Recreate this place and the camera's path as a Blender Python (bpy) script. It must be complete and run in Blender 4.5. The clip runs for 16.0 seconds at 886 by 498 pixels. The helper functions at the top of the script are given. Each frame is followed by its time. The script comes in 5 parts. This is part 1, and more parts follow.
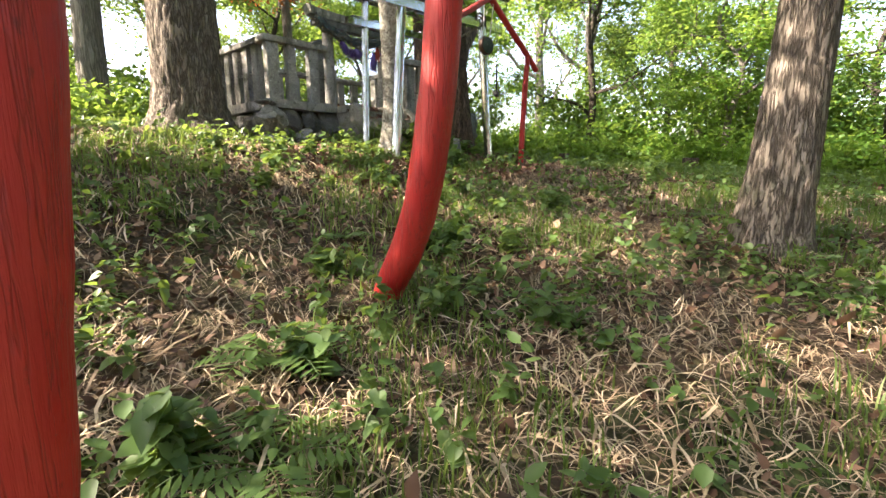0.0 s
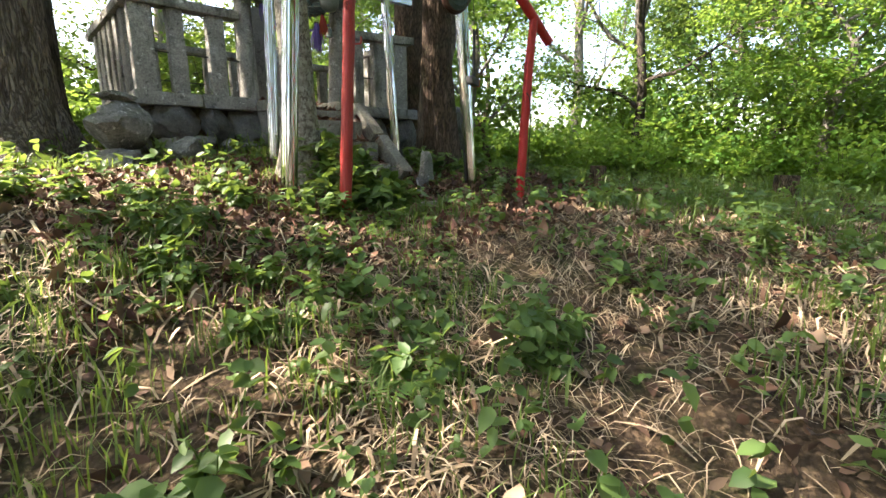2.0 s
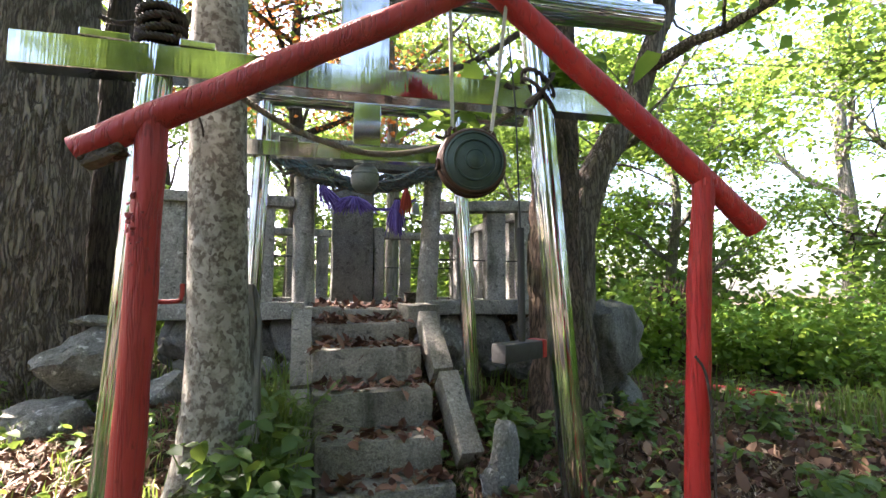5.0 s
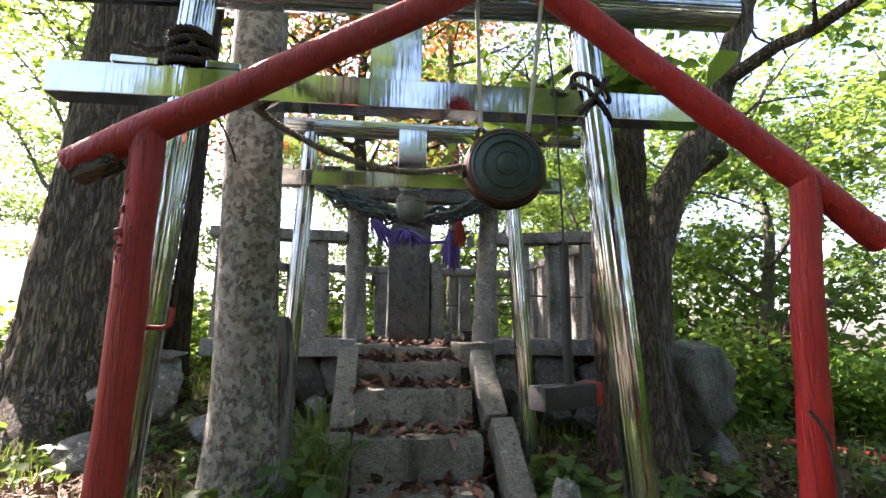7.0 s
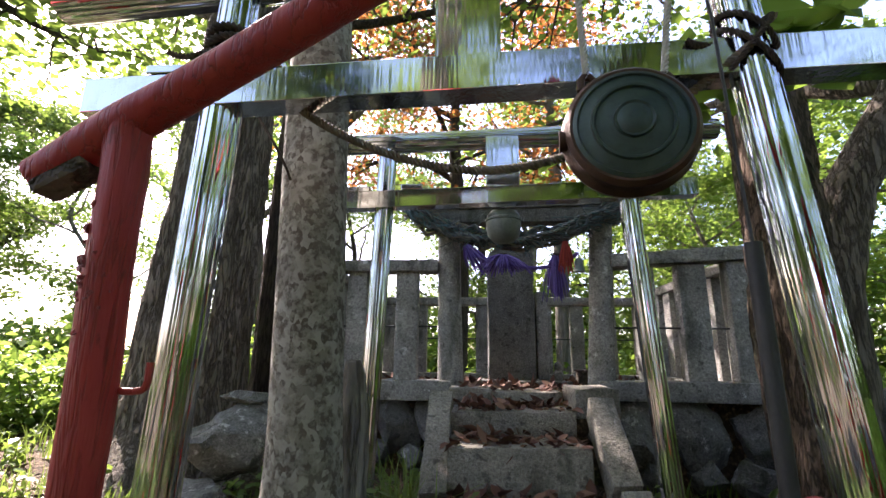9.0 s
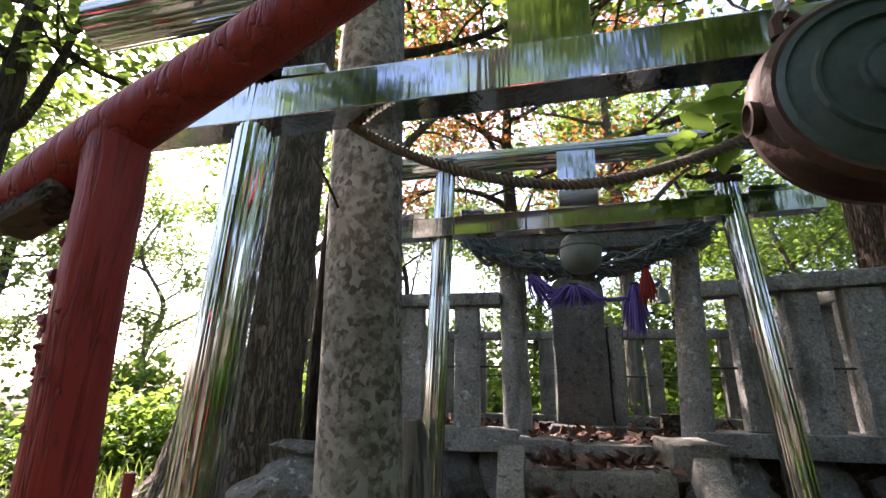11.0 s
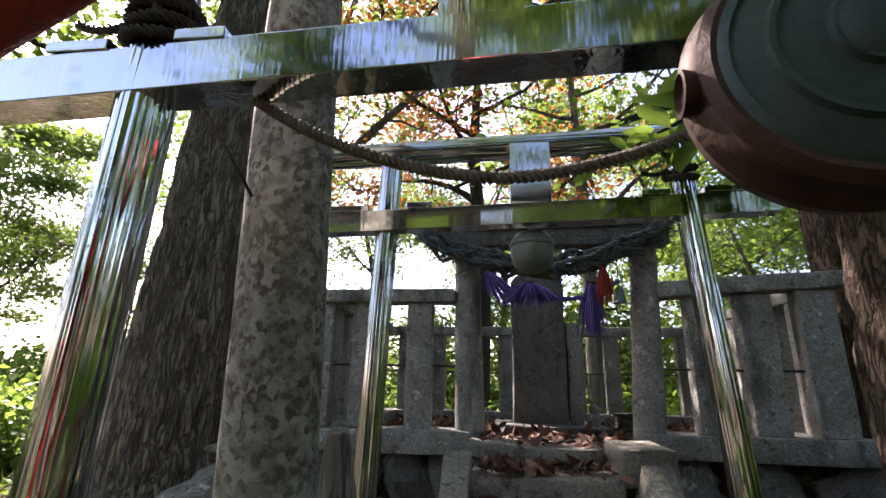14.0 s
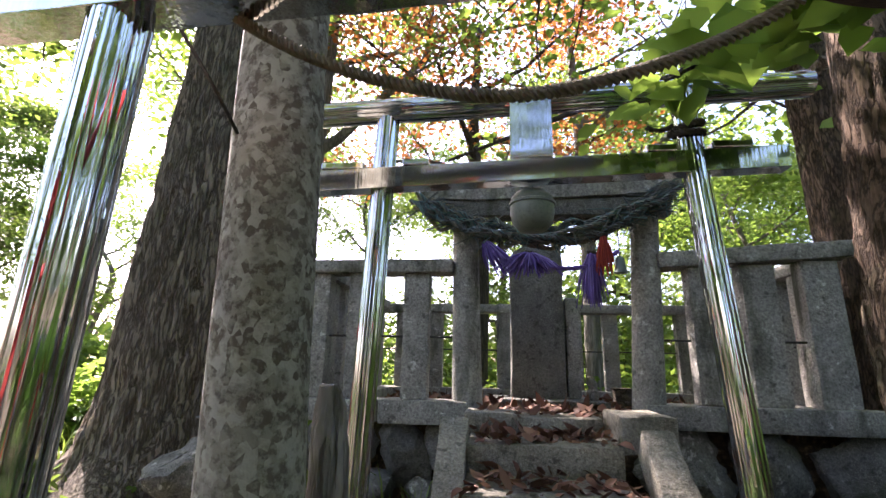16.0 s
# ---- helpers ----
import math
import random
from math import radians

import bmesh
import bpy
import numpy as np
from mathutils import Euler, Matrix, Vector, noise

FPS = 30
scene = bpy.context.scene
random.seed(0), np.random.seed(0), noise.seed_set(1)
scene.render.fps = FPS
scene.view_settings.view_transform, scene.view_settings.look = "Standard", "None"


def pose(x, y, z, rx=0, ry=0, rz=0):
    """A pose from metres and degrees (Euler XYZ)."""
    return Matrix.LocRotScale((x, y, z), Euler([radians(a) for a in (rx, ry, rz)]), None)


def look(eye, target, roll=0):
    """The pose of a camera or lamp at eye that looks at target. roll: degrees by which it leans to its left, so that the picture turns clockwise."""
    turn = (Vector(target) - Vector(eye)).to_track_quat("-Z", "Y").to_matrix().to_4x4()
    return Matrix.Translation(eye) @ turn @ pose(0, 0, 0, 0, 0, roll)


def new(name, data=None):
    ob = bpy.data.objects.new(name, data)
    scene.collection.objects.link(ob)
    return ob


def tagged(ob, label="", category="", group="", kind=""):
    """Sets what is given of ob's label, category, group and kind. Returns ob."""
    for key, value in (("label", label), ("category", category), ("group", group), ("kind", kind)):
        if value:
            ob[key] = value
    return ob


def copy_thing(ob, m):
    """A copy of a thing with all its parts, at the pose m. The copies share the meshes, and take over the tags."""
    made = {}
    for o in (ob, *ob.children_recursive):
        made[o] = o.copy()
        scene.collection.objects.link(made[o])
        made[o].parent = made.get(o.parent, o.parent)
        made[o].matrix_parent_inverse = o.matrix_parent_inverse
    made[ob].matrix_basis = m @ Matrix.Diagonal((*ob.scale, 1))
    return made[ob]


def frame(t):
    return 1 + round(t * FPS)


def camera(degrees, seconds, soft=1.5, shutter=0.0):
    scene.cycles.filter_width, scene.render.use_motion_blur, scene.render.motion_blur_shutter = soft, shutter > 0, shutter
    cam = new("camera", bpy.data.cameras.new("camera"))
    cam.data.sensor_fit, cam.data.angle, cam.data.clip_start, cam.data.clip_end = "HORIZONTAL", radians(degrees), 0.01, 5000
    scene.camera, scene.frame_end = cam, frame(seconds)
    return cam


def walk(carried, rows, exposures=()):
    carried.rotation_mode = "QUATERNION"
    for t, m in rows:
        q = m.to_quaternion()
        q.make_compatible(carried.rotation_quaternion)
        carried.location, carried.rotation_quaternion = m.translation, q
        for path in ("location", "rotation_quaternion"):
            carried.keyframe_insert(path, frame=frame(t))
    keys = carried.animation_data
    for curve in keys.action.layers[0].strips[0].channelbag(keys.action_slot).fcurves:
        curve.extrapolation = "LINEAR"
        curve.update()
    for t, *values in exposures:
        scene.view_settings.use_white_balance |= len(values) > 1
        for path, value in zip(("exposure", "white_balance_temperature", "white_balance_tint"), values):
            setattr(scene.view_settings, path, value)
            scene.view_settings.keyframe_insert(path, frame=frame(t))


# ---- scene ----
cam = camera(86.6, 16.0)
PATH = [
    (0, (0.061, -0.114, 1.288), (1.527, 1.201, 0.938), -0.5),
    (0.5, (0.796, 0.214, 1.29), (2.239, 1.557, 0.952), 0.0),
    (1, (1.572, 0.518, 1.472), (2.998, 1.868, 1.093), -1.0),
    (1.5, (2.287, 0.836, 1.531), (3.687, 2.213, 1.153), -0.4),
    (2, (2.916, 1.223, 1.715), (4.262, 2.649, 1.321), -0.0),
    (2.5, (3.466, 1.529, 1.837), (4.775, 2.996, 1.469), -0.0),
    (3, (4.042, 2.022, 1.934), (5.326, 3.531, 1.666), 0.0),
    (3.5, (4.706, 2.314, 2.127), (5.892, 3.918, 1.982), -0.4),
    (4, (5.147, 2.618, 2.404), (6.114, 4.369, 2.368), -0.2),
    (4.5, (5.244, 2.713, 2.511), (5.995, 4.565, 2.58), 0.2),
    (5, (5.317, 2.702, 2.554), (5.92, 4.602, 2.715), 0.3),
    (7.5, (5.588, 3.065, 2.511), (5.777, 5.021, 2.882), 0.7),
    (8, (5.681, 3.223, 2.541), (5.703, 5.18, 2.954), 0.6),
    (8.5, (5.733, 3.288, 2.584), (5.633, 5.24, 3.004), 0.6),
    (9, (5.623, 3.409, 2.573), (5.485, 5.352, 3.029), 0.7),
    (9.5, (5.54, 3.653, 2.613), (5.309, 5.575, 3.114), 0.7),
    (10, (5.524, 3.704, 2.661), (5.235, 5.609, 3.198), 0.7),
    (12.5, (5.513, 3.792, 2.679), (5.14, 5.669, 3.26), 1.0),
    (13, (5.572, 3.836, 2.721), (5.242, 5.723, 3.299), 0.9),
    (13.5, (5.601, 3.846, 2.751), (5.327, 5.748, 3.307), 1.0),
    (14, (5.622, 3.877, 2.736), (5.393, 5.789, 3.275), 1.1),
    (14.5, (5.616, 3.884, 2.732), (5.416, 5.809, 3.236), 1.1),
    (15, (5.593, 3.963, 2.633), (5.393, 5.891, 3.127), 1.2),
    (15.5, (5.606, 4.021, 2.582), (5.392, 5.947, 3.076), 1.3),
    (16, (5.62, 3.976, 2.627), (5.396, 5.902, 3.115), 1.3),
]
walk(cam, [(t, look(eye, target, roll)) for t, eye, target, roll in PATH], [(0.0, 3.05, 7100, 21), (1.5, 3.05, 6900, 19), (3.0, 3.1, 6800, 18), (4.0, 3.45, 6600, 22), (5.0, 3.4, 6500, 26), (7.5, 2.9, 6400, 30), (9.0, 2.8, 6400, 30), (12.5, 2.45, 6400, 30), (14.5, 2.4, 6400, 30), (15.0, 2.75, 6400, 30), (15.5, 2.75, 6400, 30), (16.0, 3.0, 6400, 30)])

# ---- light ----
SUN_DIR = Vector((-0.62, 0.55, 0.72)).normalized()
world = bpy.data.worlds.new("sky")
scene.world = world
world.use_nodes = True
wn = world.node_tree.nodes
wl = world.node_tree.links
sky = wn.new("ShaderNodeTexSky")
sky.sky_type = "NISHITA"
sky.sun_disc = False
sky.sun_elevation = math.asin(SUN_DIR.z)
sky.sun_rotation = math.atan2(SUN_DIR.x, SUN_DIR.y)
sky.dust_density = 2.5
wl.new(sky.outputs[0], wn["Background"].inputs[0])
wn["Background"].inputs[1].default_value = 0.12
sun = new("sun", bpy.data.lights.new("sun", "SUN"))
sun.data.energy = 5.0
sun.data.angle = radians(0.6)
sun.data.color = (1.0, 0.93, 0.80)
sun.matrix_world = look(SUN_DIR * 60, (0, 0, 0))


# ---- materials ----
class Nodes:
    """A short way to wire a procedural material."""

    def __init__(self, name):
        self.mat = bpy.data.materials.new(name)
        self.mat.use_nodes = True
        self.t = self.mat.node_tree
        self.bsdf = self.t.nodes["Principled BSDF"]
        self.out = self.t.nodes["Material Output"]
        self.obj = self.t.nodes.new("ShaderNodeTexCoord").outputs["Object"]

    def node(self, kind, links=(), **values):
        n = self.t.nodes.new(kind)
        for k, v in links:
            self.t.links.new(v, n.inputs[k])
        for k, v in values.items():
            n.inputs[k.replace("_", " ")].default_value = v
        return n

    def scaled(self, sx, sy, sz):
        return self.node("ShaderNodeMapping", [("Vector", self.obj)], Scale=(sx, sy, sz)).outputs[0]

    def noise(self, scale, detail=5.0, vec=None, rough=0.6):
        return self.node("ShaderNodeTexNoise", [("Vector", vec or self.obj)], Scale=scale, Detail=detail, Roughness=rough).outputs["Fac"]

    def voronoi(self, scale, vec=None, feature="F1", out="Distance"):
        n = self.node("ShaderNodeTexVoronoi", [("Vector", vec or self.obj)], Scale=scale)
        n.feature = feature
        return n.outputs[out]

    def ramp(self, fac, stops):
        n = self.node("ShaderNodeValToRGB", [("Fac", fac)])
        e = n.color_ramp.elements
        while len(e) < len(stops):
            e.new(0.5)
        for k, (p, c) in zip(e, stops):
            k.position = p
            k.color = (*c, 1) if len(c) == 3 else c
        return n.outputs[0]

    def grey(self, fac, a, b):
        return self.ramp(fac, [(a, (0, 0, 0)), (b, (1, 1, 1))])

    def mix(self, fac, a, b, blend="MIX"):
        n = self.t.nodes.new("ShaderNodeMix")
        n.data_type, n.blend_type = "RGBA", blend
        for slot, v in ((0, fac), (6, a), (7, b)):
            if isinstance(v, (int, float)):
                n.inputs[slot].default_value = v
            elif isinstance(v, tuple):
                n.inputs[slot].default_value = (*v, 1)
            else:
                self.t.links.new(v, n.inputs[slot])
        return n.outputs[2]

    def math(self, op, a, b=0.0):
        n = self.t.nodes.new("ShaderNodeMath")
        n.operation = op
        for i, v in enumerate((a, b)):
            if isinstance(v, (int, float)):
                n.inputs[i].default_value = v
            else:
                self.t.links.new(v, n.inputs[i])
        return n.outputs[0]

    def random(self):
        return self.t.nodes.new("ShaderNodeObjectInfo").outputs["Random"]

    def island(self):
        return self.t.nodes.new("ShaderNodeNewGeometry").outputs["Random Per Island"]

    def bump(self, height, strength, distance=0.01, after=None):
        n = self.node("ShaderNodeBump", [("Height", height)] + ([("Normal", after)] if after else []), Strength=strength, Distance=distance)
        return n.outputs[0]

    def done(self, color, rough=0.8, metal=0.0, normal=None, spec=0.5):
        b = self.bsdf
        for k, v in (("Base Color", color), ("Roughness", rough), ("Metallic", metal)):
            if isinstance(v, tuple):
                b.inputs[k].default_value = (*v, 1)
            elif isinstance(v, (int, float)):
                b.inputs[k].default_value = v
            else:
                self.t.links.new(v, b.inputs[k])
        b.inputs["Specular IOR Level"].default_value = spec
        if normal:
            self.t.links.new(normal, b.inputs["Normal"])
        return self.mat


def stone_material(name, dark, light, lichen=(0.42, 0.43, 0.38), amount=0.62):
    n = Nodes(name)
    big, fine, pit = n.noise(3.0), n.noise(60.0, 6.0), n.voronoi(110.0)
    grain = n.noise(190.0, 4.0)
    c = n.mix(n.grey(big, 0.3, 0.7), dark, light)
    c = n.mix(n.grey(fine, 0.38, 0.68), n.mix(0.55, c, (0.02, 0.02, 0.018)), c)
    c = n.mix(n.grey(grain, 0.52, 0.66), c, n.mix(0.4, c, (0.5, 0.49, 0.45)))
    spots = n.grey(n.noise(11.0, 8.0, rough=0.75), amount - 0.03, amount + 0.02)
    c = n.mix(spots, c, lichen)
    c = n.mix(n.grey(n.noise(17.0, 6.0), 0.58, 0.66), c, n.mix(0.6, c, (0.03, 0.03, 0.025)))
    c = n.mix(n.grey(n.noise(5.0, 6.0, n.scaled(1, 1, 0.25)), 0.54, 0.72), c, (0.045, 0.05, 0.035))
    b = n.bump(fine, 0.8, 0.010, n.bump(pit, 0.5, 0.005, n.bump(n.noise(14.0, 5.0), 0.6, 0.03)))
    return n.done(c, 0.92, 0, b, 0.2)


def bark_material(name, dark, light, moss=(0.08, 0.09, 0.05), stretch=0.13, scale=28.0):
    n = Nodes(name)
    v = n.scaled(1, 1, stretch)
    wide = n.noise(scale, 4.0, v, 0.55)
    crack = n.grey(n.math("ABSOLUTE", n.math("SUBTRACT", wide, 0.5)), 0.005, 0.09)
    fine = n.noise(scale * 3.2, 5.0, v)
    plate = n.noise(6.0, 6.0, n.scaled(1, 1, 0.5))
    c = n.mix(n.grey(plate, 0.35, 0.65), n.mix(0.5, light, dark), light)
    c = n.mix(n.grey(fine, 0.4, 0.7), n.mix(0.45, c, dark), c)
    c = n.mix(n.grey(n.noise(2.2, 6.0), 0.56, 0.74), c, moss)
    c = n.mix(crack, n.mix(0.85, c, dark), c)
    b = n.bump(crack, 0.9, 0.025, n.bump(fine, 0.7, 0.012))
    return n.done(c, 0.92, 0, b, 0.2)


def lichen_bark_material():
    n = Nodes("lichened_bark")
    cells = n.voronoi(46.0, n.scaled(1, 1, 0.8), out="Color")
    cell = n.node("ShaderNodeSeparateColor", [(0, cells)]).outputs[0]
    patch = n.grey(cell, 0.45, 0.5)
    soft = n.grey(n.noise(26.0, 7.0, rough=0.7), 0.46, 0.54)
    c = n.mix(soft, (0.095, 0.083, 0.065), (0.20, 0.19, 0.155))
    c = n.mix(n.math("MULTIPLY", patch, n.grey(n.noise(15.0), 0.40, 0.55)), c, (0.29, 0.285, 0.24))
    c = n.mix(n.grey(n.noise(3.0, 4.0), 0.5, 0.8), c, n.mix(0.5, c, (0.33, 0.31, 0.25)))
    c = n.mix(n.grey(n.noise(45.0, 4.0), 0.55, 0.7), c, n.mix(0.4, c, (0.04, 0.035, 0.03)))
    b = n.bump(n.noise(35.0, 6.0), 0.6, 0.012, n.bump(soft, 0.4, 0.006))
    return n.done(c, 0.9, 0, b, 0.2)


def leaf_material(name, a, b, c, glow=0.45, shine=0.45, through_light=(0.33, 0.46, 0.07)):
    n = Nodes(name)
    r = n.island()
    col = n.ramp(r, [(0.0, a), (0.5, b), (1.0, c)])
    col = n.mix(n.grey(n.noise(0.9, 3.0), 0.35, 0.7), col, n.mix(0.55, col, a))
    col = n.mix(n.math("MULTIPLY", n.noise(30.0, 3.0), 0.35), col, n.mix(0.5, col, (0.02, 0.03, 0.01)))
    n.done(col, shine, 0, None, 0.35)
    tr = n.node("ShaderNodeBsdfTranslucent", [("Color", n.mix(0.62, col, through_light))])
    mixed = n.node("ShaderNodeMixShader", [(1, n.bsdf.outputs[0]), (2, tr.outputs[0])], Fac=glow)
    n.t.links.new(mixed.outputs[0], n.out.inputs[0])
    return n.mat


def chrome_material(name, streak, rough, bump=(0.12, 0.10), tint=(0.50, 0.53, 0.56)):
    n = Nodes(name)
    long = n.noise(60.0, 1.0, n.scaled(*streak))
    wide = n.noise(9.0, 2.0, n.scaled(*streak))
    dirt = n.grey(n.noise(6.0, 6.0), 0.5, 0.8)
    c = n.mix(dirt, tint, (0.36, 0.37, 0.38))
    b = n.bump(long, bump[0], 0.009, n.bump(wide, bump[1], 0.03))
    return n.done(c, n.node("ShaderNodeMapRange", [("Value", dirt)], To_Min=rough, To_Max=rough + 0.05).outputs[0], 1.0, b)


def paint_material(name, base, pale, chip):
    n = Nodes(name)
    v, grain = n.scaled(1, 1, 0.35), n.scaled(1, 1, 0.05)
    split = n.grey(n.math("ABSOLUTE", n.math("SUBTRACT", n.noise(26.0, 3.0, grain), 0.5)), 0.004, 0.035)
    fibre = n.noise(70.0, 4.0, grain)
    c = n.mix(n.grey(n.noise(5.0, 5.0, v), 0.4, 0.75), base, pale)
    c = n.mix(n.grey(n.noise(38.0, 5.0, v), 0.62, 0.7), c, n.mix(0.6, c, (0.10, 0.012, 0.008)))
    c = n.mix(n.grey(n.noise(16.0, 8.0, rough=0.7), 0.69, 0.72), c, chip)
    c = n.mix(split, n.mix(0.3, c, (0.06, 0.008, 0.006)), c)
    b = n.bump(split, 0.5, 0.008, n.bump(fibre, 0.55, 0.008, n.bump(n.noise(8.0, 4.0, v), 0.4, 0.03)))
    return n.done(c, 0.5, 0, b, 0.4)


def plain_material(name, a, b, rough=0.8, metal=0.0, scale=14.0, bump=0.3):
    n = Nodes(name)
    f = n.noise(scale, 6.0)
    c = n.mix(n.grey(f, 0.3, 0.7), a, b)
    c = n.mix(n.grey(n.noise(scale * 7, 4.0), 0.5, 0.75), c, n.mix(0.35, c, (0.01, 0.01, 0.01)))
    return n.done(c, rough, metal, n.bump(n.noise(scale * 5, 5.0), bump, 0.006), 0.4)


def ground_material():
    n = Nodes("forest_soil")
    c = n.mix(n.grey(n.noise(1.4, 6.0), 0.35, 0.65), (0.055, 0.036, 0.024), (0.15, 0.105, 0.062))
    c = n.mix(n.grey(n.noise(34.0, 6.0), 0.5, 0.68), c, (0.24, 0.17, 0.10))
    c = n.mix(n.grey(n.noise(0.8, 7.0, rough=0.7), 0.5, 0.62), c, (0.06, 0.085, 0.028))
    c = n.mix(n.grey(n.voronoi(26.0), 0.25, 0.5), c, n.mix(0.6, c, (0.02, 0.014, 0.01)))
    return n.done(c, 0.95, 0, n.bump(n.noise(22.0, 7.0), 0.9, 0.04, n.bump(n.noise(120.0, 4.0), 0.6, 0.01)), 0.15)


def litter_material(name, stops, rough=0.75):
    n = Nodes(name)
    c = n.ramp(n.island(), stops)
    c = n.mix(n.math("MULTIPLY", n.noise(40.0, 4.0), 0.5), c, n.mix(0.5, c, (0.03, 0.02, 0.012)))
    return n.done(c, rough, 0, None, 0.3)


STONE = stone_material("weathered_granite", (0.20, 0.195, 0.175), (0.43, 0.42, 0.38), (0.50, 0.50, 0.46))
STONE_DARK = stone_material("dark_granite", (0.08, 0.08, 0.073), (0.21, 0.207, 0.19), (0.26, 0.27, 0.24), 0.66)
ROCK = stone_material("field_stone", (0.09, 0.088, 0.08), (0.31, 0.305, 0.28), (0.42, 0.42, 0.39), 0.60)
CONCRETE = stone_material("mossy_concrete", (0.17, 0.16, 0.13), (0.38, 0.355, 0.29), (0.40, 0.38, 0.33), 0.66)
BARK = bark_material("furrowed_bark", (0.06, 0.048, 0.038), (0.31, 0.265, 0.21))
BARK_DARK = bark_material("dark_bark", (0.03, 0.025, 0.02), (0.12, 0.10, 0.08))
BARK_BROWN = bark_material("scaly_brown_bark", (0.035, 0.026, 0.02), (0.22, 0.155, 0.11), scale=34.0, stretch=0.2)
BARK_PALE = bark_material("pale_bark", (0.11, 0.10, 0.085), (0.30, 0.28, 0.24), scale=18.0)
LICHEN_BARK = lichen_bark_material()
RED = paint_material("red_paint", (0.36, 0.012, 0.010), (0.44, 0.035, 0.025), (0.16, 0.05, 0.04))
BLISTER = plain_material("blistered_paint", (0.13, 0.014, 0.013), (0.30, 0.03, 0.026), 0.5, 0.0, 40.0, 0.8)
RED_OLD = paint_material("faded_red_paint", (0.30, 0.018, 0.016), (0.38, 0.05, 0.04), (0.12, 0.06, 0.05))
CHROME_V = chrome_material("polished_steel_pipe", (1.0, 1.0, 0.004), 0.02)
CHROME_H = chrome_material("polished_steel_bar", (0.005, 1.0, 1.0), 0.03)
CHROME_PLATE = chrome_material("polished_steel_sheet", (1.0, 1.0, 0.04), 0.07, (0.055, 0.05), (0.55, 0.57, 0.59))
BRONZE = plain_material("green_bronze", (0.022, 0.042, 0.037), (0.06, 0.085, 0.072), 0.5, 0.45, 12.0)
BRONZE_RIM = plain_material("brown_bronze", (0.035, 0.018, 0.013), (0.085, 0.045, 0.03), 0.5, 0.5, 16.0)
BELL = plain_material("grey_green_metal", (0.10, 0.125, 0.115), (0.17, 0.20, 0.18), 0.5, 0.3, 10.0)
ROPE = plain_material("hemp_rope", (0.10, 0.085, 0.06), (0.22, 0.19, 0.14), 0.95, 0, 40.0, 0.6)
ROPE_DARK = plain_material("old_dark_rope", (0.025, 0.02, 0.017), (0.075, 0.06, 0.045), 0.95, 0, 40.0, 0.6)
ROPE_WHITE = plain_material("pale_cord", (0.45, 0.44, 0.40), (0.62, 0.60, 0.56), 0.9, 0, 40.0, 0.4)
NET = litter_material("blue_green_net", [(0.0, (0.045, 0.045, 0.05)), (0.4, (0.10, 0.11, 0.11)), (0.7, (0.05, 0.12, 0.13)), (1.0, (0.24, 0.22, 0.19))], 0.85)
PURPLE = litter_material("purple_cord", [(0.0, (0.06, 0.03, 0.16)), (0.6, (0.14, 0.09, 0.34)), (1.0, (0.24, 0.18, 0.46))], 0.85)
TASSEL_RED = litter_material("red_tassel", [(0.0, (0.20, 0.02, 0.02)), (1.0, (0.42, 0.06, 0.04))], 0.85)
WOOD_OLD = bark_material("weathered_wood", (0.05, 0.04, 0.032), (0.16, 0.125, 0.10), (0.10, 0.10, 0.08), 1.0, 14.0)
BLACK = plain_material("black_paint", (0.012, 0.012, 0.012), (0.03, 0.03, 0.028), 0.6)
SOIL = ground_material()
LEAF_MID = leaf_material("green_leaves", (0.028, 0.085, 0.018), (0.048, 0.125, 0.024), (0.085, 0.17, 0.035))
LEAF_DARK = leaf_material("dark_green_leaves", (0.022, 0.06, 0.018), (0.04, 0.095, 0.022), (0.065, 0.125, 0.03), 0.35)
LEAF_BRIGHT = leaf_material("young_green_leaves", (0.05, 0.14, 0.02), (0.08, 0.19, 0.028), (0.12, 0.23, 0.04), 0.5)
LEAF_RUST = leaf_material("rust_leaves", (0.16, 0.05, 0.018), (0.20, 0.075, 0.022), (0.10, 0.12, 0.03), 0.5, 0.45, (0.55, 0.20, 0.05))
LEAF_YELLOW = leaf_material("yellow_leaves", (0.34, 0.22, 0.03), (0.42, 0.27, 0.04), (0.28, 0.22, 0.04), 0.45, 0.45, (0.70, 0.45, 0.06))
GRASS = leaf_material("grass_blades", (0.045, 0.085, 0.018), (0.075, 0.135, 0.025), (0.13, 0.18, 0.04), 0.35, 0.5)
WEED = leaf_material("weed_leaves", (0.04, 0.09, 0.024), (0.07, 0.135, 0.035), (0.11, 0.18, 0.05), 0.35, 0.5)
STRAW = litter_material("dry_straw", [(0.0, (0.13, 0.09, 0.055)), (0.5, (0.32, 0.24, 0.15)), (1.0, (0.54, 0.43, 0.29))])
DRY = litter_material("dry_leaves", [(0.0, (0.045, 0.025, 0.016)), (0.4, (0.095, 0.05, 0.03)), (0.8, (0.17, 0.10, 0.06)), (1.0, (0.30, 0.21, 0.14))])
DRY_RED = litter_material("red_brown_leaves", [(0.0, (0.06, 0.026, 0.018)), (0.5, (0.13, 0.055, 0.035)), (1.0, (0.27, 0.15, 0.10))])


# ---- builders ----
def thing(name, at, label, category, group="", kind=""):
    ob = new(name)
    ob.empty_display_size = 0.1
    ob.location = at
    return tagged(ob, label, category, group, kind)


